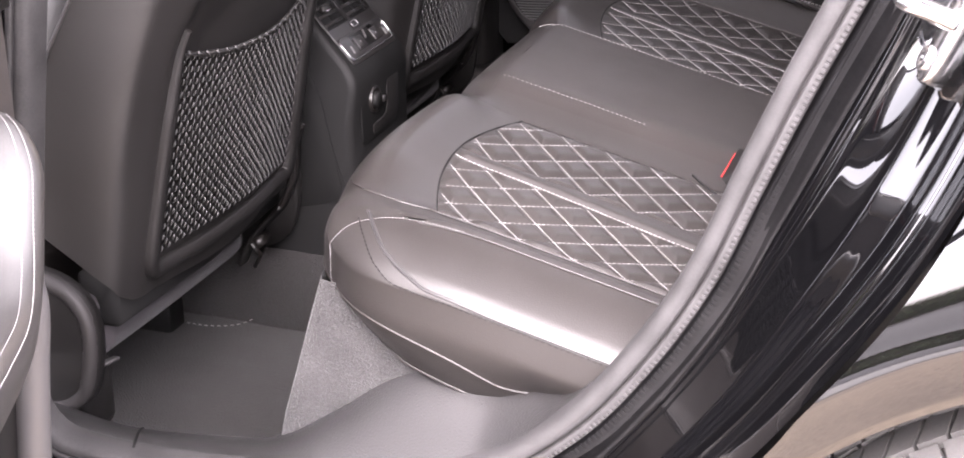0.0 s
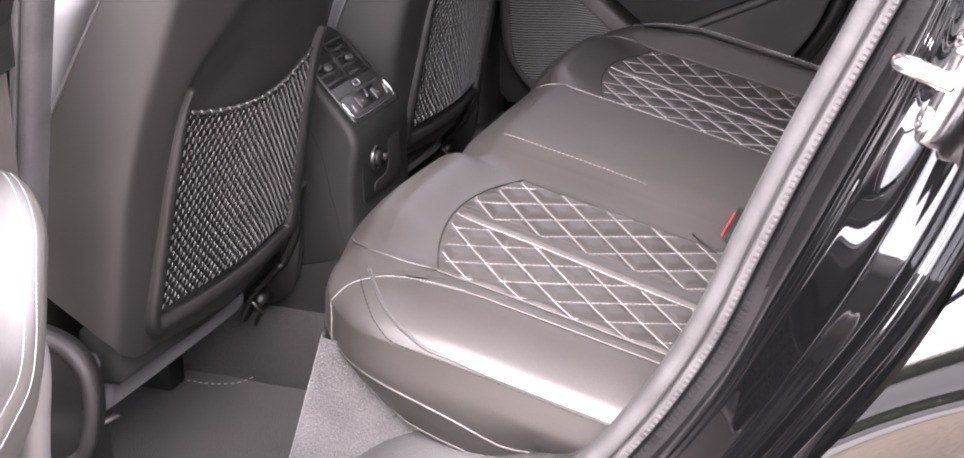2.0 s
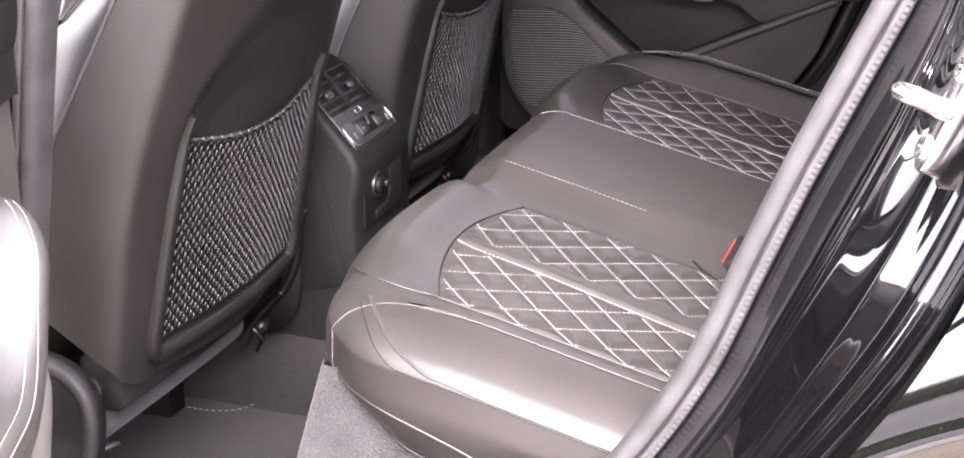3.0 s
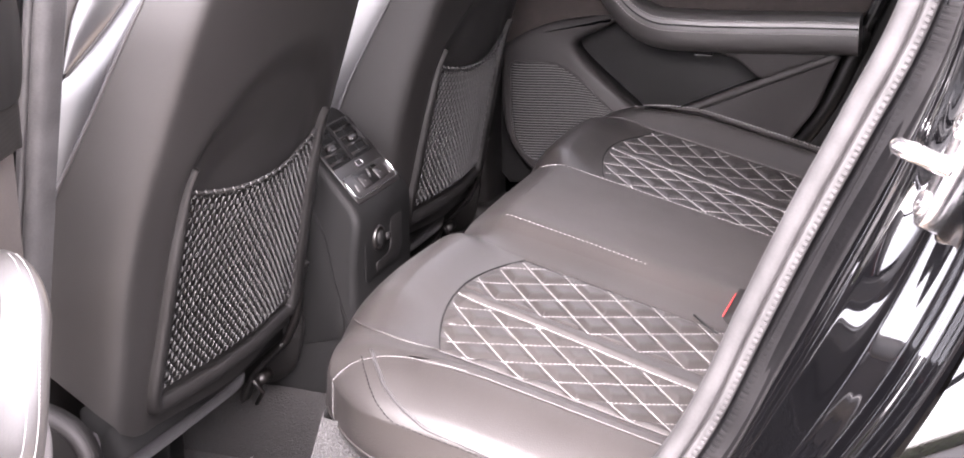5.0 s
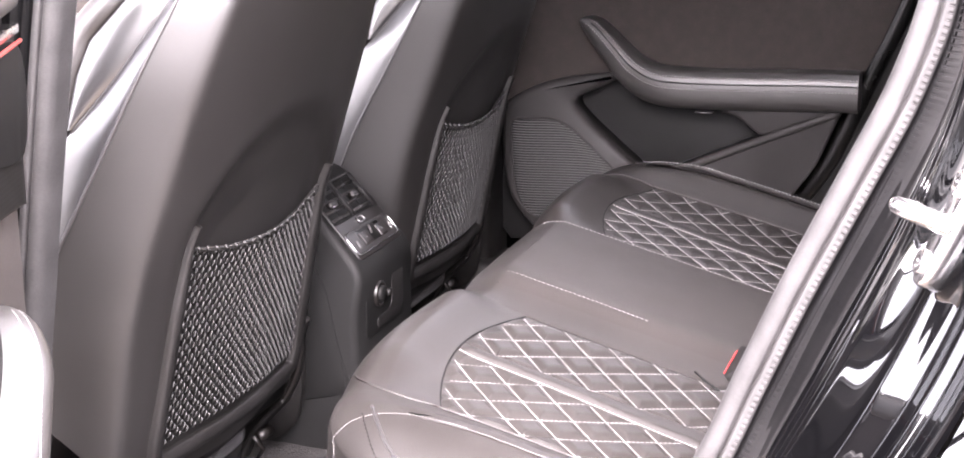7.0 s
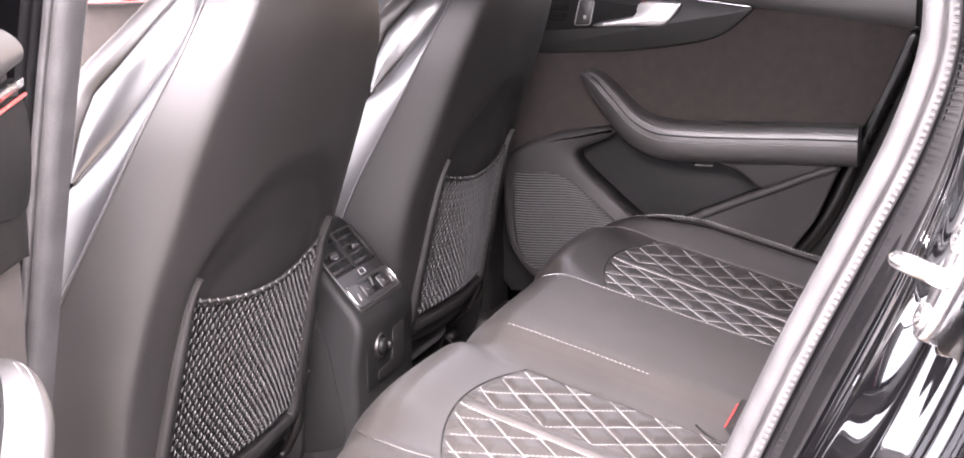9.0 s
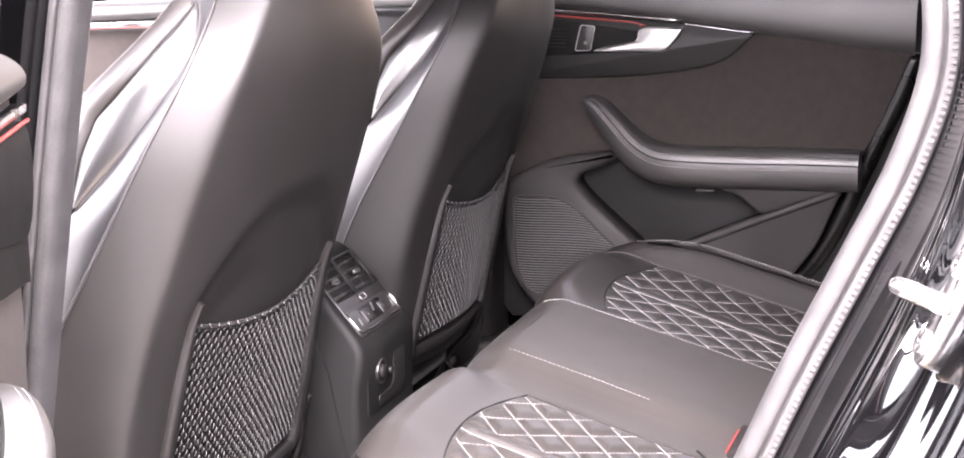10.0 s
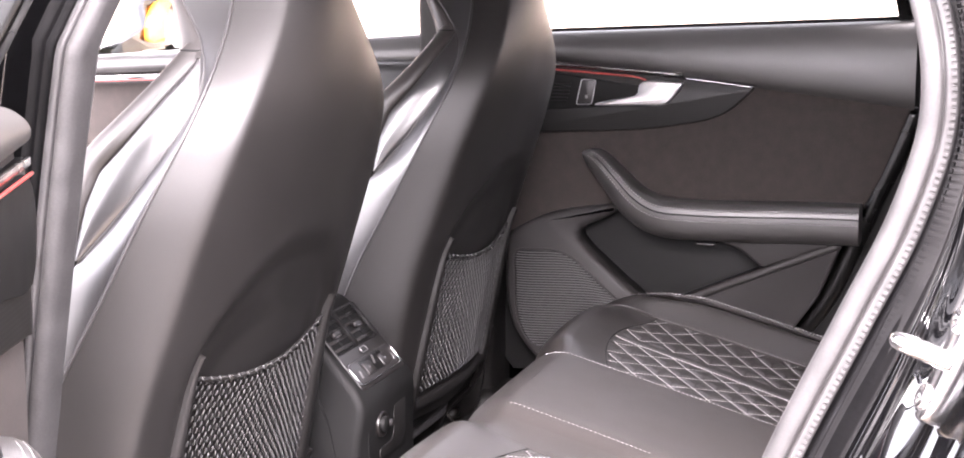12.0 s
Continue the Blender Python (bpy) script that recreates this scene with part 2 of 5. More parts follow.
def box(x0, x1, y0, y1, z0, z1, bevel=0.004):
    """A box with chamfered edges."""
    bm = bmesh.new()
    bmesh.ops.create_cube(bm, size=1.0)
    for v in bm.verts:
        v.co = Vector(((x0 + x1) / 2 + v.co.x * (x1 - x0), (y0 + y1) / 2 + v.co.y * (y1 - y0), (z0 + z1) / 2 + v.co.z * (z1 - z0)))
    if bevel:
        bmesh.ops.bevel(bm, geom=bm.edges[:], offset=bevel, segments=2, affect="EDGES", profile=0.5)
    v = [tuple(q.co) for q in bm.verts]
    f = [tuple(q.index for q in face.verts) for face in bm.faces]
    bm.free()
    return v, f


def sstep(a, b, x):
    t = np.clip((x - a) / (b - a), 0, 1)
    return t * t * (3 - 2 * t)


def table(xs, ys, x):
    return float(np.interp(x, xs, ys))


def rounded(points, n=48):
    return smooth_line(points, n, closed=True)


def poly_round(points, r=0.01, k=5):
    """A polygon with arcs of radius r at its corners."""
    p = [np.array(q, float) for q in points]
    out = []
    for i, b in enumerate(p):
        a, c = p[i - 1], p[(i + 1) % len(p)]
        u, w = a - b, c - b
        lu, lw = np.linalg.norm(u), np.linalg.norm(w)
        d = min(r, lu * 0.45, lw * 0.45)
        s, e = b + u / lu * d, b + w / lw * d
        for t in np.linspace(0, 1, k):
            out.append((1 - t) ** 2 * s + 2 * t * (1 - t) * b + t * t * e)
    return np.array(out)


# ---- ground and surroundings ----
def ground():
    n = 60
    xs = np.sign(lin(-1, 1, n)) * np.abs(lin(-1, 1, n)) ** 3 * 400
    rows = [[(x, y, 0.012 * noise.noise((x * 0.6, y * 0.6, 0.3)) if abs(x) < 30 and abs(y) < 30 else 0.0) for y in xs] for x in xs]
    piece("ground", grid(rows, flip=True), ASPHALT, None, "worn brownish tarmac ground", kind="structure")


ground()
piece("pavement", box(-14, 14, -3.9, -2.9, -0.05, 0.035, 0.01), KERB, None, "grey concrete slab path", kind="structure")


piece("road", box(-40, 40, -9.2, -3.96, -0.05, 0.016, 0.005), ROAD, None, "dark asphalt road beyond the path", kind="structure")


def moss_strip():
    v, f = [], []
    rng = random.Random(4)
    for k in range(1500):
        x, y = rng.uniform(-6, 6), -3.93 + rng.gauss(0, 0.05)
        r, h = rng.uniform(0.01, 0.04), rng.uniform(0.012, 0.045)
        b = len(v)
        for j in range(6):
            a = j * math.pi / 3 + rng.random()
            v.append((x + r * math.cos(a), y + r * math.sin(a), 0.0))
        v.append((x, y, h))
        f += [(b + j, b + (j + 1) % 6, b + 6) for j in range(6)]
    ob = piece("moss", (v, f), MOSS, None, "green moss tufts along the path edge", kind="stuff")
    tagged(ob, category="moss")


moss_strip()


# Added out of view: gives the paint a dark band to reflect below the sky.
def hedge():
    rng = random.Random(7)
    v, f = [], []
    for k in range(20000):
        x = rng.uniform(-13, 13)
        face = rng.random()
        z = rng.uniform(0.04, 0.9 + 0.12 * noise.noise((x * 0.7, 0, 0)))
        y = -9.6 - rng.random() ** 2 * 0.7 + 0.12 * noise.noise((x * 1.3, z * 1.7, 2))
        s = rng.uniform(0.025, 0.06)
        a, t = rng.uniform(0, 6.28), rng.uniform(-0.9, 0.9)
        d = np.array([math.cos(a) * math.cos(t), math.sin(a) * math.cos(t), math.sin(t)])
        e = np.cross(d, [rng.random(), rng.random(), rng.random()])
        e /= np.linalg.norm(e) + 1e-9
        p = np.array([x, y, z])
        b = len(v)
        v += [p - d * s, p + e * s * 0.5, p + d * s, p - e * s * 0.5]
        f.append((b, b + 1, b + 2, b + 3))
    ob = piece("hedge", (v, f), LEAF, None, "unseen dark green clipped hedge, added as a dark reflection", smooth=False, kind="stuff")
    tagged(ob, category="hedge")
    core = piece("hedge_core", box(-13, 13, -10.6, -9.95, 0.0, 0.82, 0.1), BARK, None, "dark twiggy inside of the hedge", kind="stuff")
    tagged(core, category="hedge")


hedge()

# ---- car body ----
car = thing("car_body", "glossy black estate car body with two doors swung open", "car")

# the rear door opening, as (x, z): up the rear edge, over the roof, down the centre pillar, along the sill
OPEN_REAR = [(-0.20, 0.412), (-0.05, 0.432), (0.06, 0.465), (0.135, 0.520), (0.190, 0.588), (0.237, 0.668), (0.271, 0.752),
             (0.303, 0.830), (0.340, 0.912), (0.374, 0.990), (0.392, 1.064), (0.380, 1.142), (0.33, 1.24), (0.20, 1.345),
             (0.0, 1.385), (-0.16, 1.38), (-0.245, 1.30), (-0.285, 1.142), (-0.313, 1.0), (-0.338, 0.85), (-0.362, 0.70),
             (-0.386, 0.57), (-0.394, 0.49), (-0.384, 0.432), (-0.335, 0.412)]


def tumble(z):
    """How far the body's side leans in above the waist."""
    return 0.0 if z < 1.10 else 0.6 * (z - 1.10)


def opening(y, grow=0.0, n=260):
    c = smooth_line(OPEN_REAR, n, closed=True)
    if grow:
        c = inset(c, -grow if area(c) > 0 else grow)
    return np.stack([c[:, 0], np.full(n, y) + np.array([tumble(z) for z in c[:, 1]]), c[:, 1]], 1)


def ring_loft(loops):
    return grid(loops, loop_v=True)


# soft rubber seal all round the opening: trim lip, flat, groove and bulb
seal_sec = [(0.001, -0.676), (0.0015, -0.692), (0.0031, -0.6995), (0.0062, -0.7030), (0.0104, -0.7045), (0.0146, -0.7042), (0.0164, -0.7025), (0.0169, -0.6940), (0.0188, -0.6940), (0.0192, -0.7015),
            (0.0202, -0.7035), (0.0231, -0.7030), (0.0254, -0.7020), (0.0274, -0.701), (0.0286, -0.698), (0.0289, -0.686)]
piece("door_seal", ring_loft([opening(y, g) for g, y in seal_sec]), SEAL, car, "soft grey rubber door seal")

# row of small clips pressed into the seal's outer edge
edge = opening(-0.7020, 0.0238)
p, t, n, b = frames_along(edge, (0, 1, 0), True)
cv, cf = [], []
arc = np.r_[0, np.cumsum(np.linalg.norm(np.diff(edge, axis=0), axis=1))]
for s in np.arange(0, arc[-1], 0.0052):
    q = np.array([np.interp(s, arc, edge[:, k]) for k in range(3)])
    tt = np.array([np.interp(s, arc, t[:, k]) for k in range(3)])
    if q[0] < 0.06:
        continue
    nn = np.array([np.interp(s, arc, n[:, k]) for k in range(3)])
    k = len(cv)
    for w, d in ((-0.0019, 0.0), (0.0019, 0.0), (0.0013, -0.0012), (-0.0013, -0.0012)):
        for g in (-0.0028, 0.0028):
            cv.append(q + tt * w + nn * g + np.array([0, d, 0]))
    cf += [(k, k + 2, k + 4, k + 6), (k + 1, k + 7, k + 5, k + 3), (k + 2, k + 3, k + 5, k + 4), (k + 4, k + 5, k + 7, k + 6), (k, k + 6, k + 7, k + 1)]
piece("seal_rib", (cv, cf), SEAL, car, "small ribs along the seal's outer edge", kind="stuff", smooth=False)

# painted jamb: from the seal out to the outer skin, with its steps and channels
EDGE = [(-0.2, 0.33), (-0.02, 0.335), (0.12, 0.405), (0.22, 0.5), (0.321, 0.614), (0.355, 0.664), (0.388, 0.71), (0.416, 0.755), (0.444, 0.811),
        (0.469, 0.874), (0.484, 0.952), (0.479, 1.043), (0.457, 1.142), (0.387, 1.269), (0.214, 1.41), (0.0, 1.43), (-0.19, 1.42), (-0.295, 1.31),
        (-0.342, 1.142), (-0.372, 1.0), (-0.394, 0.85), (-0.414, 0.7), (-0.436, 0.55), (-0.434, 0.40), (-0.36, 0.335)]


def shoulder(x, z):
    """The flank's lean inward above the wheel arch."""
    h = min(z, 1.10) - 0.775
    return 0.21 * (h + math.sqrt(h * h + 0.0016)) * float(sstep(0.0, 0.25, x))


def matched(a, b):
    """Resample the closed outline b so that its points face those of a."""
    b = smooth_line(b, 900, closed=True)
    c = a.mean(0)
    ang = lambda q: np.unwrap(np.arctan2(q[:, 1] - c[1], q[:, 0] - c[0]))
    ta, tb = ang(a), ang(b)
    if (ta[-1] - ta[0]) * (tb[-1] - tb[0]) < 0:
        b, tb = b[::-1], ang(b[::-1])
    tb = np.r_[tb - 2 * math.pi, tb, tb + 2 * math.pi] if tb[-1] > tb[0] else np.r_[tb + 2 * math.pi, tb, tb - 2 * math.pi]
    bb = np.r_[b, b, b]
    o = np.argsort(tb)
    tb, bb = tb[o], bb[o]
    ta = ta + 2 * math.pi * round((tb.mean() - ta.mean()) / (2 * math.pi))
    return np.stack([np.interp(ta, tb, bb[:, k]) for k in range(2)], 1)


inner2d = smooth_line(OPEN_REAR, 260, closed=True)
inner2d = inset(inner2d, -0.0275 if area(inner2d) > 0 else 0.0275)
outer2d = matched(inner2d, EDGE)
for _ in range(12):
    outer2d = (np.roll(outer2d, 1, 0) + 2 * outer2d + np.roll(outer2d, -1, 0)) / 4


def jamb_loop(w, y):
    c = inner2d * (1 - w) + outer2d * w
    return np.stack([c[:, 0], y + np.array([tumble(z) + float(sstep(0.25, 0.60, w)) * shoulder(x, z) for x, z in c]), c[:, 1]], 1)


jamb_sec = [(0.0, -0.680), (0.03, -0.700), (0.05, -0.706), (0.08, -0.710), (0.16, -0.728), (0.24, -0.752), (0.275, -0.757), (0.30, -0.758), (0.33, -0.764), (0.355, -0.766), (0.38, -0.770), (0.48, -0.789),
            (0.57, -0.806), (0.60, -0.8125), (0.63, -0.8150), (0.70, -0.8175), (0.78, -0.8205), (0.80, -0.824), (0.83, -0.839), (0.855, -0.8430), (0.905, -0.8450), (0.925, -0.850), (0.95, -0.868), (0.97, -0.878), (1.0, -0.8885)]
jamb_fine = smooth_line(jamb_sec, 160)
for _ in range(3):
    jamb_fine[1:-1] = (jamb_fine[:-2] + 2 * jamb_fine[1:-1] + jamb_fine[2:]) / 4
piece("door_jamb", ring_loft([jamb_loop(w, y) for w, y in jamb_fine]), PAINT, car, "glossy black painted door jamb")

# rear quarter: sheet from the wheel arch up to the opening's edge and the window line
WX, WZ, ARCH = 0.62, 0.335, 0.383


def skin_y(r, z, s=0.0):
    """The outer skin's y round the wheel arch."""
    y = table([0.383, 0.388, 0.395, 0.425, 0.432, 0.44, 0.50, 0.60, 0.75, 1.1], [-0.892, -0.899, -0.902, -0.906, -0.9055, -0.904, -0.900, -0.893, -0.888, -0.888], r)
    return y + tumble(z) + shoulder(0.3, z) * s ** 3


edge_fine = smooth_line(EDGE, 400, closed=True)
er = np.hypot(edge_fine[:, 0] - WX, edge_fine[:, 1] - WZ)
ea = np.degrees(np.arctan2(edge_fine[:, 1] - WZ, edge_fine[:, 0] - WX))
keep = (ea > 96) & (ea < 178) & (edge_fine[:, 0] > -0.03) & (edge_fine[:, 1] < 1.142)
oo = np.argsort(ea[keep])
ea_k, er_k = ea[keep][oo], er[keep][oo]


def quarter(a, s):
    if a >= ea_k[0]:
        top = float(np.interp(a, ea_k, er_k))
    else:
        top = min((1.0 - WZ) / max(0.05, math.sin(radians(a))), 1.05 / max(0.05, abs(math.cos(radians(a)))))
        top = top if a < 80 else top * (1 - sstep(80, ea_k[0], a)) + er_k[0] * sstep(80, ea_k[0], a)
    r = ARCH + (max(top, ARCH + 0.006) - ARCH) * s ** 1.4
    x, z = WX + r * math.cos(radians(a)), WZ + r * math.sin(radians(a))
    return x, skin_y(r, z, s), z


lip = [[(WX + (ARCH + g) * math.cos(radians(a)), y, WZ + (ARCH + g) * math.sin(radians(a))) for a in lin(-5, 172, 240)] for g, y in
       ((0.012, -0.60), (0.010, -0.872), (0.002, -0.876), (-0.002, -0.884), (0.0, -0.892))]
body_rows = [[quarter(a, s) for a in lin(-5, 172, 240)] for s in lin(0, 1, 90)]
piece("rear_quarter_panel", grid(lip + body_rows), PAINT, car, "glossy black rear quarter panel with wheel arch")
piece("wheel_arch_liner", sheet(lambda a, y: (WX + 0.395 * math.cos(radians(a)), y, WZ + 0.395 * math.sin(radians(a))), lin(-5, 185, 60), [-0.875, -0.62]), DARK, car)

# sill: outer painted rocker and the plastic scuff cover over its top
piece("rocker_panel", sweep([(-1.6, -0.80, 0.30), (0.22, -0.80, 0.30)], [(0.088, 0.06), (0.095, 0.02), (0.09, -0.05), (0.05, -0.1), (-0.1, -0.1), (-0.1, 0.06)]), PAINT, car)


SILL_IN = smooth_line([(-0.46, -0.61, 0.405), (-0.34, -0.635, 0.40), (-0.24, -0.628, 0.40), (-0.17, -0.615, 0.405), (-0.11, -0.605, 0.445), (-0.05, -0.603, 0.495), (0.0, -0.602, 0.512), (0.06, -0.604, 0.518), (0.16, -0.606, 0.525)], 80)


def sill_cover(u, v):
    x, y, z = [float(np.interp(u, lin(0, 1, 80), SILL_IN[:, k])) for k in range(3)]
    zo = table([-0.46, -0.36, -0.31, -0.20, -0.05, 0.06, 0.135, 0.165], [0.425, 0.418, 0.413, 0.414, 0.432, 0.465, 0.52, 0.555], x) - 0.006
    k = min(1.0, max(0.0, v))
    lift = 0.005 * math.sin(math.pi * k)
    return x, y + (-0.686 - y) * k + (0.006 if v < 0 else 0), z + (zo - z) * k + lift - (0.05 if v < 0 else 0)


piece("sill_cover", sheet(sill_cover, lin(0, 1, 70), [-0.0001, 0.0, 0.02, 0.05, 0.09, 0.14, 0.2, 0.3, 0.4, 0.5, 0.6, 0.7, 0.8, 0.9, 1.0]), SILL, car, "grey grained plastic sill cover")
joint = [sill_cover(0.222 + 0.03 * v, v) for v in lin(0.02, 1, 14)]
piece("sill_joint", tube([(x, y, z + 0.0006) for x, y, z in joint], 0.0016, 6), DARK, car, "dark joint between sill covers")

# floor, tunnel, far sill, firewall
piece("floor_pan", sheet(lambda x, y: (x, y, 0.262 + 0.004 * noise.noise((x * 6, y * 6, 0))), lin(-1.7, 0.2, 60), lin(-0.72, 0.72, 50)), MAT, car, "black carpeted car floor")
piece("floor_tunnel", sheet(lambda x, a: (x, 0.135 * math.cos(a), 0.26 + 0.15 * math.sin(a) ** 0.7), lin(-1.7, 0.1, 20), lin(0, math.pi, 24)), MAT, car)
piece("far_sill_cover", box(-1.6, 0.3, 0.64, 0.78, 0.25, 0.43, 0.02), PLASTIC, car)
piece("far_quarter_trim", plate([(0.334, 1.098), (0.336, 0.957), (0.330, 0.90), (0.297, 0.82), (0.256, 0.72), (0.217, 0.63), (0.162, 0.555), (0.072, 0.49), (0.07, 0.30), (0.66, 0.30), (0.66, 1.098)], lambda u, v, w: (u, w, v), 0.76, 0.735, 0.004), DARK, car, "dark trim behind the far rear door", fix=True)
piece("far_pillar_lower_trim", box(-0.64, -0.375, 0.67, 0.80, 0.25, 1.02, 0.02), PLASTIC, car)
piece("firewall", box(-1.75, -1.70, -0.80, 0.80, 0.2, 0.95, 0.01), DARK, car)
piece("rear_bulkhead", box(0.78, 0.80, -0.80, 0.80, 0.25, 1.0, 0.01), DARK, car)
piece("tailgate", sheet(lambda x, y: (1.40 + 0.25 * (1 - x), y, 0.9 + 0.47 * x), lin(0, 1, 6), lin(-0.66, 0.66, 8)), DARK, car)
piece("parcel_shelf", box(0.62, 1.60, -0.70, 0.70, 0.93, 0.95, 0.008), HEADLINER, car)
for s in (-1, 1):
    piece("rear_side_trim", sheet(lambda u, v: (0.52 + 1.1 * u, s * (0.73 - 0.13 * v), 0.93 + 0.44 * v), lin(0, 1, 6), lin(0, 1, 6)), PLASTIC, car)


# roof and pillars
def roof_z(x, y):
    return 1.43 - 0.05 * (y / 0.6) ** 2 - 0.06 * max(0, (x - 0.3)) - 0.12 * max(0, -x - 0.8) ** 1.3


for nm, dz, mat, lab in (("roof_skin", 0.0, PAINT, "glossy black roof"), ("headliner", -0.035, HEADLINER, "dark cloth headliner")):
    piece(nm, sheet(lambda x, y: (x, y, roof_z(x, y) + dz), lin(-1.2, 1.45, 36), lin(-0.60, 0.60, 20)), mat, car, lab)


def pillar(name, foot, head, w, d, mat, label=""):
    sec = poly_round([(-w, -d), (w, -d), (w, d), (-w, d)], min(w, d) * 0.7, 4)
    piece(name, sweep(smooth_line([foot, tuple((np.array(foot) + np.array(head)) / 2 + np.array([0, 0.01 * np.sign(foot[1]), 0.01])), head], 14), sec, (0, 1, 0)), mat, car, label)


for s in (-1, 1):
    pillar("windscreen_pillar", (-1.72, 0.74 * s, 0.96), (-1.0, 0.59 * s, 1.39), 0.03, 0.04, PLASTIC)
    pillar("rear_pillar", (0.62 if s > 0 else 0.70, 0.74 * s, 0.98), (0.42 if s > 0 else 0.5, 0.60 * s, 1.40), 0.09, 0.03, PLASTIC)
pillar("far_centre_pillar", (-0.49, 0.73, 0.30), (-0.44, 0.62, 1.39), 0.045, 0.035, PLASTIC, "dark plastic centre pillar trim")


# near centre pillar: trim in two pieces, seal channel and gloss outer face
def b_trim(z0, z1, out, name, label):
    """A rounded cover behind the seal, following the pillar's slant."""
    path = [(table([0.42, 0.56, 0.70, 0.85, 1.0, 1.142, 1.30, 1.40], [-0.400, -0.386, -0.362, -0.338, -0.313, -0.285, -0.245, -0.21], z) - 0.030 + out, -0.664 + tumble(z), z) for z in lin(z0, z1, 24)]
    sec = poly_round([(-0.030, -0.016), (0.022, -0.016), (0.022, 0.004), (-0.030, 0.004)], 0.009, 6)
    v, f = sweep(path, [(b, a) for a, b in sec], (1, 0, 0))
    piece(name, (v, f), TRIM, car, label, fix=True)


b_trim(0.44, 0.998, 0.0, "centre_pillar_lower_trim", "grained grey lower pillar trim")
b_trim(1.002, 1.38, 0.000, "centre_pillar_upper_trim", "grained grey upper pillar trim")

# wheel
wheel = thing("wheel", "black tyre on a dark alloy wheel in the rear arch", "wheel", at=(WX, -0.79, WZ))
tyre_sec = smooth_line([(0.235, -0.085), (0.27, -0.112), (0.31, -0.108), (0.333, -0.090), (0.3385, -0.05), (0.3395, 0.0), (0.3385, 0.05), (0.333, 0.090), (0.31, 0.108), (0.27, 0.112), (0.235, 0.085)], 50)
piece("tyre", grid([[(r * math.cos(a), y, r * math.sin(a)) for r, y in tyre_sec] for a in lin(0, 2 * math.pi, 121)[:-1]], loop_u=True), RUBBER, wheel)
tv, tf = [], []
for k in range(90):
    for y0, y1, sk in ((-0.104, -0.066, 0.5), (-0.058, -0.022, -0.6), (-0.015, 0.015, 0.6), (0.022, 0.058, -0.6), (0.066, 0.104, 0.5)):
        a0 = 2 * math.pi * k / 90
        rows = []
        for r in (0.330, 0.3465):
            for a, y in ((a0, y0), (a0 + 0.060, y0), (a0 + 0.060 + sk * 0.03, y1), (a0 + sk * 0.03, y1)):
                rr = r - (0.012 if abs(y) > 0.1 else 0.0)
                rows.append((rr * math.cos(a), y, rr * math.sin(a)))
        b0 = len(tv)
        tv += rows
        tf += [(b0 + 4, b0 + 5, b0 + 6, b0 + 7)] + [(b0 + j, b0 + (j + 1) % 4, b0 + 4 + (j + 1) % 4, b0 + 4 + j) for j in range(4)]
piece("tread", (tv, tf), RUBBER, wheel, smooth=False, kind="stuff")
piece("rim", grid([[(r * math.cos(a), y, r * math.sin(a)) for r, y in ((0.24, -0.09), (0.235, -0.10), (0.225, -0.09), (0.215, -0.05), (0.21, 0.05), (0.235, 0.09))] for a in lin(0, 2 * math.pi, 61)[:-1]], loop_u=True), ALU, wheel)
for k in range(5):
    a = 2 * math.pi * k / 5
    piece("spoke", box(0.03, 0.22, -0.08, -0.05, -0.025, 0.025, 0.01), ALU, wheel).matrix_basis = Matrix.Rotation(a, 4, "Y")
piece("hub", sweep([(0, -0.09, 0), (0, -0.03, 0)], ring(0.05, 20), (0, 0, 1)), ALU, wheel)


# ---- rear bench ----
bench = thing("rear_bench", "black leather rear bench with white diamond quilting", "car seat")
Y_SIDE, X_BACK = 0.665, 0.52


half = [(X_BACK, -Y_SIDE), (0.3, -Y_SIDE), (0.1, -Y_SIDE), (0.0, -Y_SIDE + 0.004), (-0.062, -Y_SIDE + 0.016), (-0.1055, -0.6135), (-0.1415, -0.5565), (-0.1615, -0.484), (-0.173, -0.3625), (-0.168, -0.24),
        (-0.156, -0.172), (-0.154, -0.10), (-0.155, 0.0)]
OUTLINE = smooth_line(half + [(x, -y) for x, y in half[-2::-1]], 320)
_t = np.gradient(OUTLINE, axis=0)
_t /= np.linalg.norm(_t, axis=1)[:, None]
OUT_N = np.stack([_t[:, 1], -_t[:, 0]], 1)
if OUT_N[160, 0] < 0:
    OUT_N = -OUT_N
RIM = 0.060


def rim_width(x, y):
    """How wide the edge rounds off: tight at the front, full on the side bolsters."""
    return RIM + 0.036 * float(sstep(-0.13, -0.01, x)) * float(sstep(0.50, 0.56, abs(y)))


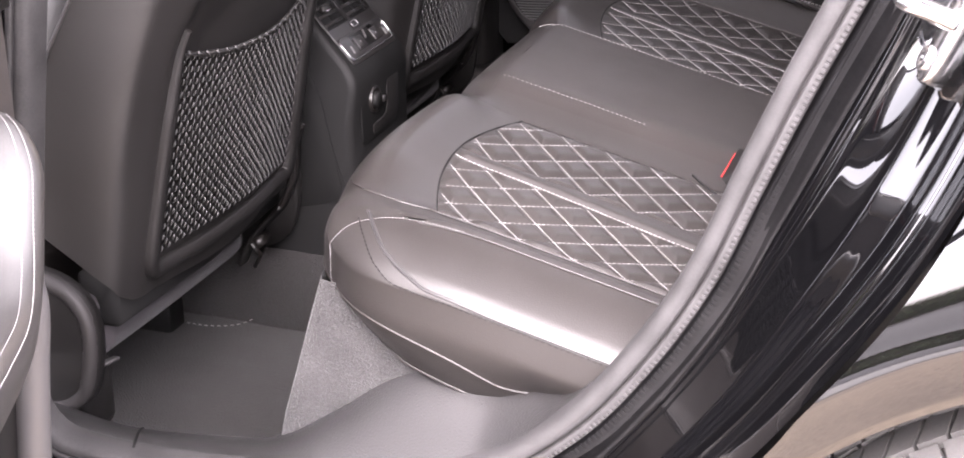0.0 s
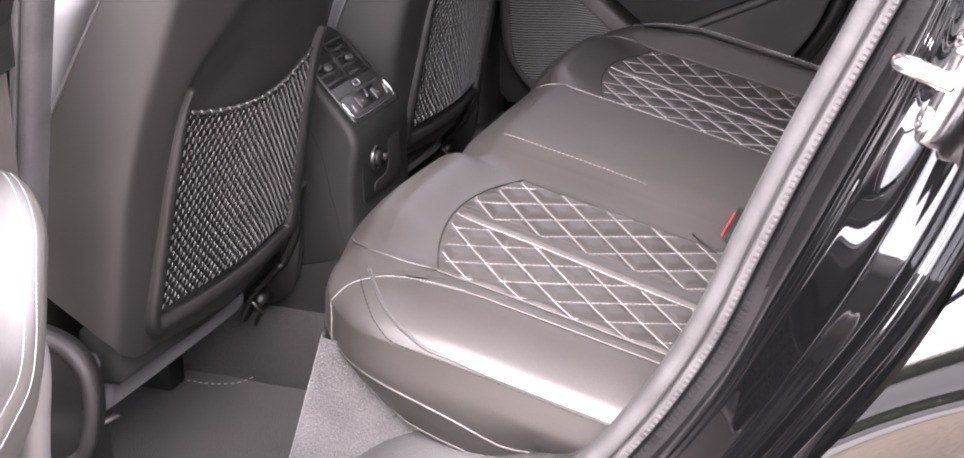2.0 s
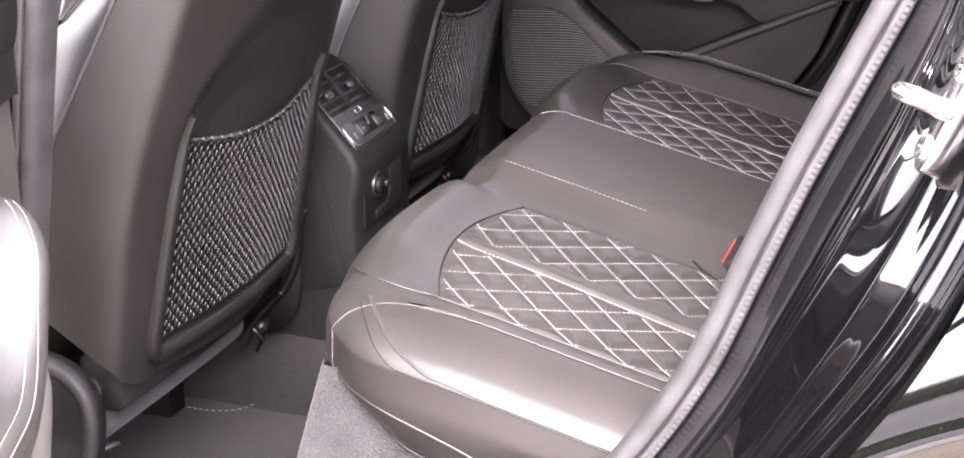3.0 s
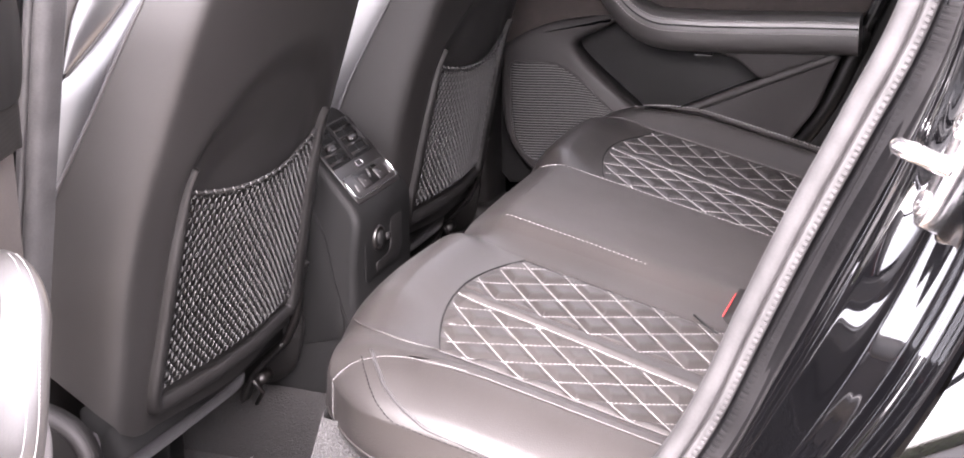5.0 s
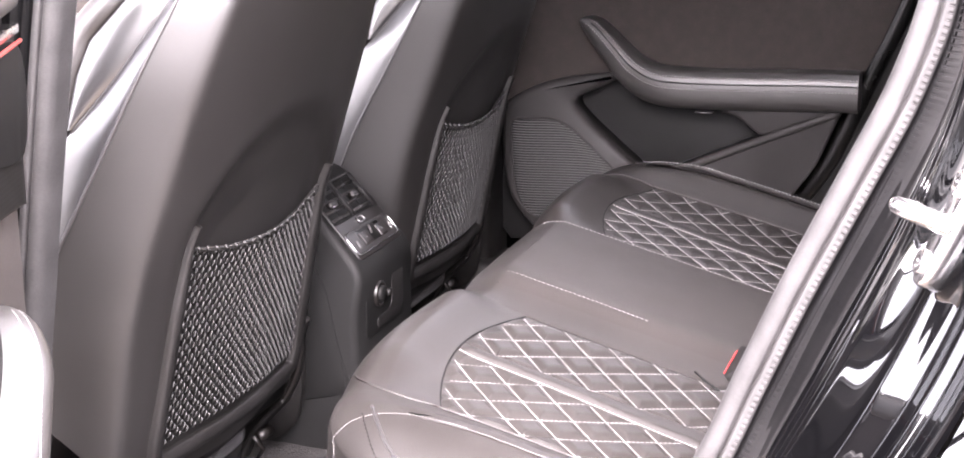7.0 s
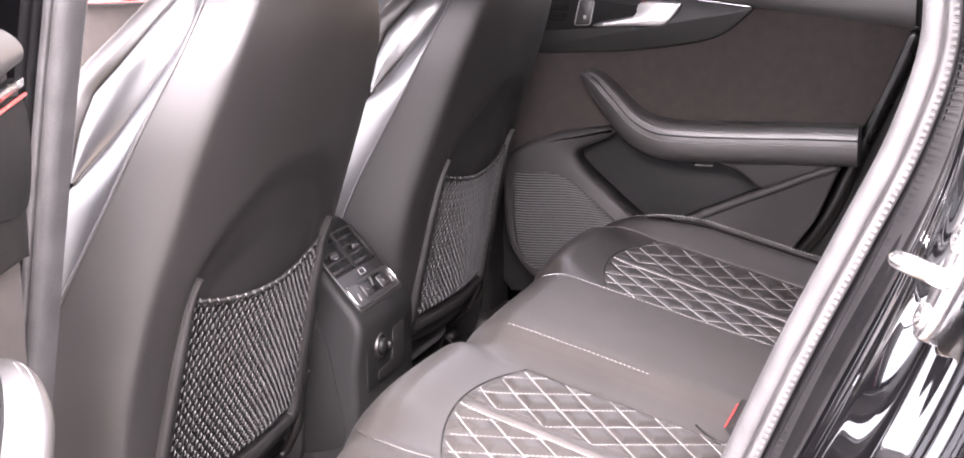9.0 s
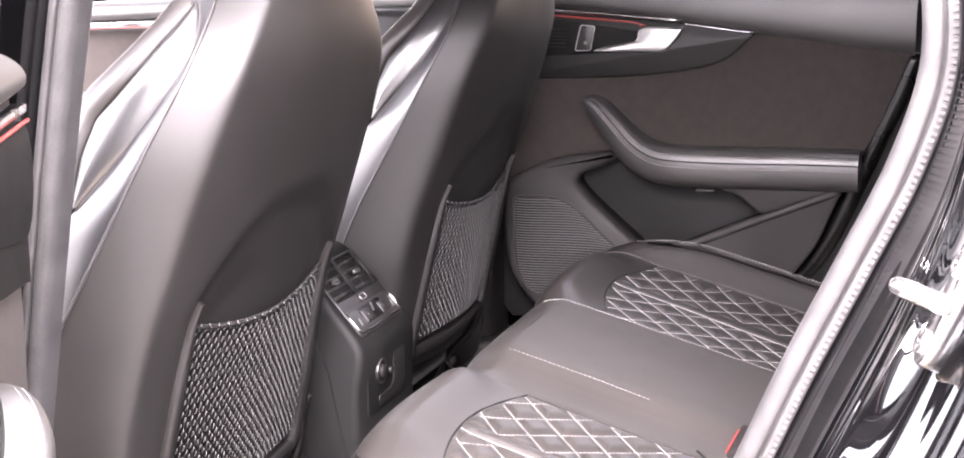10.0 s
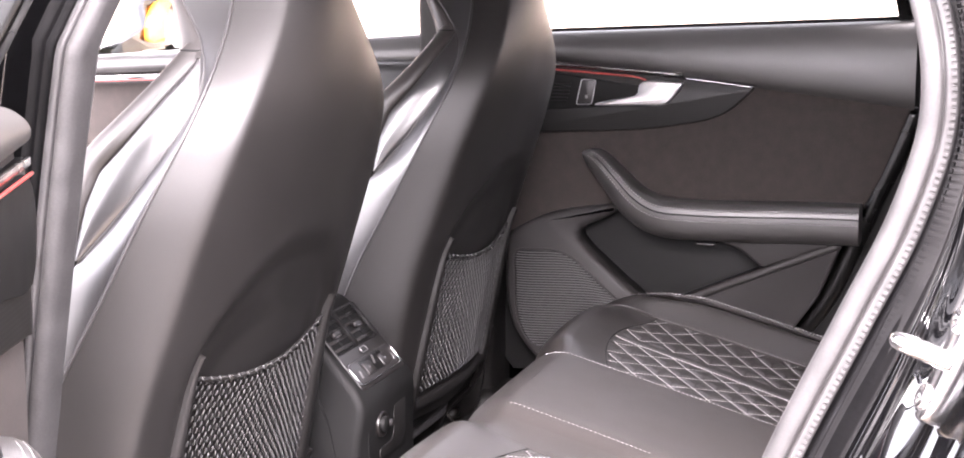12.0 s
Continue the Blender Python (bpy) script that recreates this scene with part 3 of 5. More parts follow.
def top_z(x, y):
    """Height of the cushions' upper side, before the rim rounds it off."""
    a = abs(y)
    z = 0.6165 - 0.268 * (x + 0.045)
    z += (0.018 * math.exp(-((x + 0.118) / 0.036) ** 2)) * (1 - sstep(0.43, 0.53, a)) * sstep(0.15, 0.24, a)
    z -= 0.25 * max(0.0, -0.085 - x) * (1 - sstep(0.16, 0.22, a))
    z += (0.030 if y < 0 else 0.044) * math.exp(-((min(a, 0.580) - 0.580) / 0.054) ** 2) * (0.45 + 0.55 * float(sstep(-0.12, 0.04, x)))
    z += 0.024 * (1 - (sstep(0.108, 0.206, a) if y < 0 else sstep(0.128, 0.158, a)))
    return z


def inside(x, y):
    """Distance from the outline, inward."""
    d = np.hypot(OUTLINE[:, 0] - x, OUTLINE[:, 1] - y)
    return float(d.min())


def cushion(x, y):
    d = inside(x, y)
    z = top_z(x, y)
    wide = rim_width(x, y)
    if d < wide:
        pad = pad_share(x, y)
        q = (wide - d) / wide
        z -= RIM * (1 - math.sqrt(max(0.0, 1 - q * q))) * (1 - pad) + pad_drop(q) * pad
    return z


def pad_share(x, y):
    """1 on the side bolsters, where the pad ends in a seam above a steep side."""
    return float(sstep(0.50, 0.60, abs(y)))


def pad_drop(q):
    """How far the bolster has fallen, from its crown (q 0) over the piping (q 0.975) to its widest line (q 1)."""
    if q < 0.975:
        return 0.030 * (q / 0.975) ** 1.9
    return 0.030 + (RIM - 0.030) * (q - 0.975) / 0.025


def hang(x):
    """How far the edge hangs below its widest line."""
    return table([-0.20, -0.115, -0.09, -0.035, 0.006, 0.037, 0.066, 0.10, 0.52], [0.046, 0.036, 0.042, 0.062, 0.070, 0.073, 0.066, 0.044, 0.040], x)


def rim_point(i, w):
    """w from -1 (underside) over 0 (widest line) to 1 (where the top begins)."""
    p, n = OUTLINE[i], OUT_N[i]
    wide = rim_width(*p)
    base = top_z(p[0] + n[0] * wide, p[1] + n[1] * wide)
    if w >= 0:
        pad = pad_share(*p)
        q = math.cos(w * math.pi / 2) * (1 - pad) + (1 - 0.0417 * w if w < 0.6 else 0.975 * (1 - w) / 0.4) * pad
        x, y = p + n * wide * (1 - q)
        f = w * w * (3 - 2 * w)
        return x, y, base * (1 - f) + top_z(x, y) * f - RIM * (1 - math.sin(w * math.pi / 2)) * (1 - pad) - pad_drop(q) * pad
    k = -w
    x, y = p + n * (0.030 * k ** 1.7)
    return x, y, base - RIM - hang(p[0]) * k


def rim_part(i0, i1, name, label=""):
    piece(name, grid([[rim_point(i, w) for w in lin(-1, 1, 26)] for i in range(i0, i1 + 1)], flip=True), LEATHER, bench, label)


i_of = lambda y: int(np.argmin(np.abs(OUTLINE[:, 1] - y) + (OUTLINE[:, 0] > 0) * 5))
ia, ib, ic, idd = i_of(-0.545), i_of(-0.172), i_of(0.172), i_of(0.545)
rim_part(0, ia, "side_bolster")
rim_part(ia, ib, "front_border")
rim_part(ib, ic, "front_border")
rim_part(ic, idd, "front_border")
rim_part(idd, len(OUTLINE) - 1, "side_bolster")


def quilt_front(y):
    """The curved front edge of a quilted insert."""
    k = max(-1.0, (abs(y) - 0.353) / 0.155)
    return -0.044 - 0.031 * (1 - k * k) + 0.003 * k


QI, QF, QO = 0.198, 0.160, 0.511
PX, PD = 0.053, 0.056


def across(y):
    """Distance across a quilted insert, counted alike on both places."""
    return -y if y < 0 else 0.712 - y


def middle(x):
    """The lengthwise seam between the two fields of diamonds."""
    return 0.361 + 0.018 * sstep(-0.03, 0.22, x)


def field_lines(a, k, sg, x_hint=0.0):
    """x of the k-th slanting seam of a field at a; sg tells the two directions apart."""
    if a > 0.35:
        return 0.014 + PX * k + (a - 0.362) / 1.05 if sg > 0 else 0.028 + PD * k - (a - 0.362) * 1.10
    return 0.015 + PX * k - ((0.336 - a) / 1.15 if sg > 0 else -(0.336 - a) / 1.08)


def near_lines(x, a):
    """Distance to the nearest seam of the diamond pattern."""
    m = middle(x)
    d = abs(a - m)
    if a > m or a < 0.338:
        for sg in (1, -1):
            step = PD if sg < 0 and a > 0.35 else PX
            u = (x - field_lines(a, 0, sg)) / step
            d = min(d, abs(u - round(u)) * step * 0.70)
    else:
        d = min(d, max(0.004, a - 0.338 + 0.003))
    return d


def pad_z(x, y):
    a = abs(y)
    e = min(1.0, max(0.0, (x - quilt_front(y)) / 0.014), max(0.0, (QO - a) / 0.006), max(0.0, (a - (QI if y < 0 else QF)) / 0.016))
    d = near_lines(x, across(y))
    return cushion(x, y) + e * (0.0050 if y < 0 else 0.0030) * (1 - math.exp(-(d / 0.0058) ** 2)) - 0.0012


def panel_grid(fx, y0, y1, nx, ny, zf, flip=False):
    return grid([[(lambda x: (x, y, zf(x, y)))(fx(y, u)) for u in lin(0, 1, nx)] for y in lin(y0, y1, ny)], flip=flip)


for s in (-1, 1):
    # quilted insert
    fx = lambda y, u: quilt_front(y) + (X_BACK - 0.10 - quilt_front(y)) * u
    piece("quilted_insert", panel_grid(fx, s * (QI if s < 0 else QF), s * QO, 270, 170, pad_z, flip=s > 0), LEATHER, bench, "diamond-quilted leather insert with white stitching")
    # front leather panel
    start = lambda y: float(np.interp(y, OUTLINE[i_of(-0.6):i_of(0.6), 1], OUTLINE[i_of(-0.6):i_of(0.6), 0])) + RIM * 0.98
    fx2 = lambda y, u: start(y) + (quilt_front(min(max(abs(y), 0.198), QO)) + 0.001 + 0.02 * float(sstep(QO, 0.548, abs(y))) - start(y)) * u
    piece("front_panel", panel_grid(fx2, -0.185 if s < 0 else 0.150, s * 0.548, 14, 56, lambda x, y: cushion(x, y) - 0.0002 - 0.0008 * float(sstep(QO, QO + 0.006, abs(y))), flip=s > 0), LEATHER, bench)
    # side bolster top
    def side_top(u, v, s=s):
        x = -0.092 + (X_BACK + 0.092) * u
        i = int(np.argmin(np.hypot(OUTLINE[:, 0] - x, OUTLINE[:, 1] - s * Y_SIDE) + (OUTLINE[:, 1] * s < 0.5) * 9))
        y_out = s * (abs(OUTLINE[i, 1] + OUT_N[i, 1] * rim_width(*OUTLINE[i])))
        y = s * QO + (y_out - s * QO) * v
        return x, y, cushion(x, y) - (0.004 * max(0.0, 1 - v * 12)) - 0.0018 * float(sstep(0.75, 1.0, v))
    piece("bolster_top", sheet(side_top, lin(0, 1, 60), lin(0, 1, 16), flip=s < 0), LEATHER, bench)
    # slope between middle and outer place
    piece("middle_flank", panel_grid(lambda y, u: start(y) + (X_BACK - start(y)) * u, s * (0.155 if s < 0 else 0.128), s * (QI if s < 0 else QF), 60, 14, lambda x, y: cushion(x, y) + (0.0005 - 0.0012 * max(0.0, (abs(y) - (QI if y < 0 else QF) + 0.005) / 0.005)), flip=s > 0), LEATHER, bench)
piece("middle_seat", panel_grid(lambda y, u: -0.094 + (X_BACK + 0.094) * u, -0.156, 0.130, 60, 30, lambda x, y: cushion(x, y) + 0.0005), MIDDLE, bench, "plain matt brown-black leather middle seat")

# stitched seams of the quilting
for s in (-1, 1):
    runs = []
    for k in range(-18, 30):
        for sg in (1, -1):
            for lo, hi in ((0.201, 0.337), (0.345, 0.552)):
                pts = []
                for a in lin(lo, hi, 30):
                    x = field_lines(a, k, sg)
                    y = -a if s < 0 else 0.712 - a
                    if hi > 0.4 and a < middle(x) or not (QI if s < 0 else QF) + 0.002 < abs(y) < QO - 0.001:
                        continue
                    if quilt_front(y) + 0.0015 < x < X_BACK - 0.12:
                        pts.append((x, y, pad_z(x, y) + (0.0006 if s < 0 else 0.0014)))
                if len(pts) > 2:
                    solid = sg > 0
                    runs.append(dashes(pts, 0.0036, 0.0010 if solid else 0.0019, 0.00034 if s < 0 else 0.00055))
    seam = []
    for x in lin(-0.085, 0.40, 70):
        y = -middle(x) if s < 0 else 0.712 - middle(x)
        if x > quilt_front(y) + 0.003:
            seam.append((x, y, pad_z(x, y) + 0.0012))
    runs.append(dashes(seam, 0.0036, 0.0015, 0.00045 if s < 0 else 0.0008))
    piece("quilt_stitching", join(*runs), THREAD, bench, "white quilting stitches", kind="stuff", smooth=False)
    groove = [(quilt_front(y) + 0.001, y, cushion(quilt_front(y), y) - 0.0014) for y in lin(s * QI, s * QO, 60)]
    piece("insert_seam", tube(groove, 0.0012, 6), DARK, bench)
    bord = [(x, s * (QO + 0.0015), cushion(x, s * QO) + 0.0005) for x in lin(-0.044, 0.42, 80)]
    nose = [(x, s * y, cushion(x, s * y) + 0.0004) for x, y in smooth_line([(-0.044, 0.512), (-0.073, 0.520), (-0.105, 0.517), (-0.128, 0.503), (-0.142, 0.484)], 24)]
    bord = nose[::-1] + bord
    piece("bolster_seam", tube(bord, 0.0011, 6), LEATHER, bench, "raised leather seam")

# border piping and twin stitches round the cushion
def rim_line(i0, i1, w, step=1):
    return np.array([rim_point(i, w) for i in range(i0, i1 + 1, step)])


n_out = len(OUTLINE) - 1
for i0, i1 in ((0, i_of(-0.60)), (i_of(0.60), n_out)):
    reach = lambda i: table([-0.115, -0.09, -0.063, -0.03, 0.0, 0.06], [0.86, 0.80, 0.73, 0.66, 0.61, 0.60], OUTLINE[i, 0])
    up = np.array([rim_point(i, reach(i)) for i in range(i0, i1 + 1)])
    piece("upper_piping", tube(up, 0.0017, 8), PIPING, bench, "leather piping on the bolster")
    up2 = np.array([rim_point(i, reach(i) - 0.07) for i in range(i0, i1 + 1)])
    piece("bolster_stitching", dashes(up2, 0.004, 0.002, 0.0006, (0, -1 if i0 == 0 else 1, 0.3), 0.0004), DARK, bench, kind="stuff", smooth=False)
low = np.array([rim_point(i, -table([-0.15, -0.10, -0.023, 0.009, 0.038, 0.067, 0.10, 0.2], [0.05, 0.10, 0.28, 0.36, 0.44, 0.62, 0.90, 0.95], OUTLINE[i, 0])) for i in range(n_out + 1)])
piece("lower_piping", tube(low, 0.0014, 8), LEATHER, bench, "leather piping low on the cushion")
low2 = rim_line(0, n_out, -0.97)
piece("bottom_piping", tube(low2, 0.0016, 8), LEATHER, bench)
for s in (-1, 1):
    # corner seam with white stitches where front border and side bolster meet
    i = i_of(s * 0.606)
    cs = [rim_point(i, w) for w in lin(-0.10, 0.72, 8)]
    ridge = [(-0.076, 0.588), (-0.055, 0.583), (-0.025, 0.582), (0.015, 0.582)]
    ridge = [(x, s * y, cushion(x, s * y) + 0.0026) for x, y in ridge]
    corner = smooth_line(cs + ridge, 90)
    piece("crown_seam", tube([(x, s * 0.5805, cushion(x, s * 0.5805) + 0.0003) for x in lin(-0.075, 0.42, 60)], 0.0010, 6), LEATHER, bench)
    piece("corner_stitching", dashes(corner, 0.0020, 0.0013, 0.00026, (-0.4, s * 0.6, 0.7), 0.0006), THREAD, bench, kind="stuff", smooth=False)
    # middle seat edge: piping towards the far place, stitch line on the near flank
    ms = [(x, s * 0.132, 0) for x in lin(-0.118, 0.40, 70)]
    ms = [(x, y, cushion(x, y) + 0.0015) for x, y, _ in ms]
    if s > 0:
        piece("middle_stitching", dashes([(x, y - 0.006, z) for x, y, z in ms], 0.004, 0.0022, 0.0006), THREAD, bench, "white stitches along the middle seat", kind="stuff", smooth=False)
        piece("middle_seam", tube([(x, y + 0.012, cushion(x, y + 0.012) + 0.0005) for x, y, z in ms], 0.0022, 6), DARK, bench)
    else:
        piece("middle_stitching", dashes([(x, -0.128 - 0.05 * max(0.0, x - 0.02), cushion(x, -0.128) + 0.0012) for x in lin(-0.090, 0.090, 40)], 0.0026, 0.0032, 0.0003), THREAD, bench, kind="stuff", smooth=False)
    if s > 0:
        st = [(x, 0.590, cushion(x, 0.590) + 0.0035) for x in lin(-0.075, 0.42, 90)]
        piece("side_stitching", dashes(st, 0.004, 0.002, 0.0007), THREAD, bench, "white stitches along the side bolster", kind="stuff", smooth=False)

# carpeted base and backrest
piece("seat_base", grid([[(table([0.2, 0.395, 0.585], [-0.188, -0.168, -0.110], z) + 0.010 * (abs(y) / 0.612) ** 40 - 0.018, y, z) for y in lin(-0.612, 0.612, 80)] for z in lin(0.22, 0.578, 10)]), CARPET, bench, "light grey carpet under the seat")
for s in (-1, 1):
    piece("base_side", grid([[(table([0.2, 0.395, 0.585], [-0.196, -0.176, -0.119], z) + 0.20 * u, s * (0.612 + 0.004 * math.sin(min(1, u * 12) * math.pi / 2)), z) for u in lin(0, 1, 40) ** 1.5] for z in lin(0.22, 0.580, 12)]), CARPET, bench, "light grey carpet beside the seat")


def back_face(u, v):
    y = -0.63 + 1.26 * u
    z = 0.50 + 0.62 * v
    wing = 0.05 * sstep(0.50, 0.62, abs(y)) - 0.02 * math.exp(-((abs(y) - 0.36) / 0.16) ** 2)
    return 0.425 + 0.26 * (z - 0.5) - wing + 0.05 * sstep(0.85, 1.0, v), y, z


piece("backrest", sheet(back_face, lin(0, 1, 60), lin(0, 1, 30)), LEATHER, bench, "black leather rear backrest")
for s in (-1, 1):
    piece("backrest_side", sheet(lambda v, w: (back_face(0.0 if s < 0 else 1.0, v)[0] + 0.22 * w, s * (0.63 + 0.035 * math.sin(w * math.pi)), 0.50 + 0.62 * v), lin(0, 1, 20), lin(0, 1, 8)), LEATHER, bench)

# red-topped belt buckle
buckle = thing("belt_buckle", "black belt buckle with red release button", "seat belt", at=(0.196, -0.215, 0.578))
BU = (Vector((0.205, -0.175, 0.612)) - Vector((0.188, -0.205, 0.578))).normalized()
BV = Vector((0.75, -0.45, -0.12))
BV = (BV - BU * BV.dot(BU)).normalized()
BW = BU.cross(BV)


def on_buckle(u, v, w):
    return tuple(BU * u + BV * v + BW * w)


piece("housing", plate(poly_round([(-0.008, 0.003), (0.034, 0.003), (0.032, 0.040), (-0.008, 0.040)], 0.004), on_buckle, -0.010, 0.010, 0.003), PLASTIC, buckle, fix=True)
piece("red_button", plate(poly_round([(-0.004, 0.0), (0.028, 0.0), (0.028, 0.004), (-0.004, 0.004)], 0.001), on_buckle, -0.007, 0.007, 0.001), RED, buckle, "red button", fix=True)
piece("slot", tube([(x, y, cushion(x, y) + 0.0015) for x, y in ((0.155, -0.188), (0.166, -0.197), (0.176, -0.205), (0.188, -0.214))], 0.0014, 6), DARK, bench, "dark slot in the seat for the buckle")

# ---- front seats ----
def seat_profile(z):
    """Rear centre x, piping x, half width and depth of the backrest at a height."""
    zs = [0.48, 0.53, 0.60, 0.68, 0.76, 0.88, 0.95, 1.03, 1.10, 1.16, 1.22, 1.28, 1.31]
    xc = [-0.336, -0.326, -0.313, -0.298, -0.280, -0.244, -0.222, -0.200, -0.198, -0.205, -0.215, -0.232, -0.255]
    xp = [-0.475, -0.462, -0.447, -0.428, -0.397, -0.334, -0.300, -0.264, -0.266, -0.283, -0.291, -0.301, -0.312]
    hw = [0.236, 0.243, 0.249, 0.257, 0.252, 0.237, 0.226, 0.197, 0.128, 0.070, 0.062, 0.056, 0.045]
    dp = [0.19, 0.185, 0.18, 0.16, 0.135, 0.090, 0.075, 0.055, 0.085, 0.095, 0.09, 0.08, 0.05]
    return [float(np.interp(z, zs, k)) for k in (xc, xp, hw, dp)]


_zz = lin(0.48, 1.31, 84)
_pr = np.array([seat_profile(z) for z in _zz])
_ker = np.ones(7) / 7
_pr = np.stack([np.convolve(np.pad(_pr[:, k], 3, mode="edge"), _ker, "valid") for k in range(4)], 1)


def prof(z):
    return [float(np.interp(z, _zz, _pr[:, k])) for k in range(4)]


def arch_mask(y, z):
    """The knee recess in the back, an arch."""
    top = 0.890 - 0.10 * (abs(y) / 0.165) ** 2.6
    wide = (1 - sstep(0.138, 0.182, abs(y))) * (1 - sstep(top - 0.038, top + 0.010, z))
    deep = (1 - sstep(0.10, 0.15, abs(y))) * (1 - sstep(top - 0.10, top - 0.04, z))
    return 0.75 * wide + 0.35 * deep


_kk = lin(0, 1, 201)
_bc = np.where(_kk < 0.885, 1 - 0.30 * (_kk / 0.885) ** 2.3, 0.70 * (1 - _kk) / 0.115)
for _ in range(36):
    _bc[1:-1] = (_bc[:-2] + 2 * _bc[1:-1] + _bc[2:]) / 4


def back_curve(k):
    """The back's section: nearly flat, then a soft ridge and a slanting flank."""
    return float(np.interp(abs(k), _kk, _bc))


def shell(v, k):
    """The backrest's rear side: v up, k across from -1 to 1."""
    zb = table([0.0, 0.5, 0.78, 0.85, 0.90, 0.95, 1.0], [0.493, 0.497, 0.502, 0.512, 0.535, 0.572, 0.610], abs(k))
    z = zb + (1.305 - zb) * v
    xc, xp, hw, dp = prof(z)
    y = hw * k
    flat = back_curve(k)
    x = xp + (xc - xp) * flat - 0.016 * arch_mask(y, z)
    if v > 0.97:
        x -= 0.02 * ((v - 0.97) / 0.03) ** 2
    return x, y, z


def shell_x(y, z):
    xc, xp, hw, dp = prof(z)
    return xp + (xc - xp) * back_curve(min(1, abs(y / hw))) - 0.016 * arch_mask(y, z)


def band_to(z):
    """How far forward of the piping the plain side band reaches."""
    return table([0.5, 0.80, 0.86, 0.892, 0.944, 0.979, 1.012, 1.048, 1.076, 1.10, 1.117, 1.138, 1.17, 1.31], [0.10, 0.075, 0.058, 0.046, 0.028, 0.020, 0.014, 0.010, 0.015, 0.026, 0.040, 0.057, 0.068, 0.066], z)


def groove_at(z):
    """Where the padded panel meets the front roll."""
    return table([0.5, 0.80, 0.892, 0.905, 0.942, 0.977, 1.011, 1.048, 1.079, 1.095], [0.104, 0.079, 0.050, 0.056, 0.067, 0.071, 0.057, 0.042, 0.024, 0.018], z)


def roll_front(z):
    """The front of the bolster's roll."""
    return table([0.5, 0.70, 0.80, 0.90, 0.96, 0.994, 1.01, 1.05, 1.085, 1.10], [0.18, 0.155, 0.135, 0.115, 0.110, 0.104, 0.098, 0.073, 0.052, 0.043], z)


def lean_in(z):
    """How far the band has sunk where it meets the padded panel."""
    return 0.009 * float(sstep(0.87, 0.93, z)) * (1 - float(sstep(1.05, 1.10, z)))


def side_strip(z, w, s, start, end, dip, bulge, tuck=0.0, sunk=0.0):
    """A strip of the seat's side between two distances forward of the piping."""
    xc, xp, hw, dp = prof(z)
    q = start + (end - start) * w
    y = hw - dip * (1 - min(1.0, 4 * w, 4 * (1 - w)) ** 0.5) + bulge * math.sin(math.pi * w)
    if tuck:
        y -= tuck * w ** 1.3
    y -= sunk * (1 - w) ** 1.5
    return xp - q, s * y, z


def roll_point(z, w, s):
    """Round the front roll and on to the seat's front; w from 0 to 1."""
    xc, xp, hw, dp = prof(z)
    a, d = groove_at(z), roll_front(z)
    r = (d - a) / 2
    ang = radians(205 * w)
    return xp - (a + r - r * math.cos(ang) * (1.0 if w < 0.5 else 1.0)), s * (hw - 0.010 + min(0.018, 0.75 * r) * math.sin(ang) - 0.03 * max(0.0, w - 0.75)), z


def front_x(z):
    return prof(z)[1] - (roll_front(z) - 0.012 if z < 1.09 else head_edge(z) - 0.006)


def head_edge(z):
    return table([1.08, 1.10, 1.139, 1.17, 1.28, 1.31], [0.050, 0.060, 0.080, 0.090, 0.086, 0.06], z)


NET_TOP, NET_LOW = 0.772, 0.546


def net_half(z):
    return 0.153 + 0.011 * (NET_TOP - z) / (NET_TOP - NET_LOW)


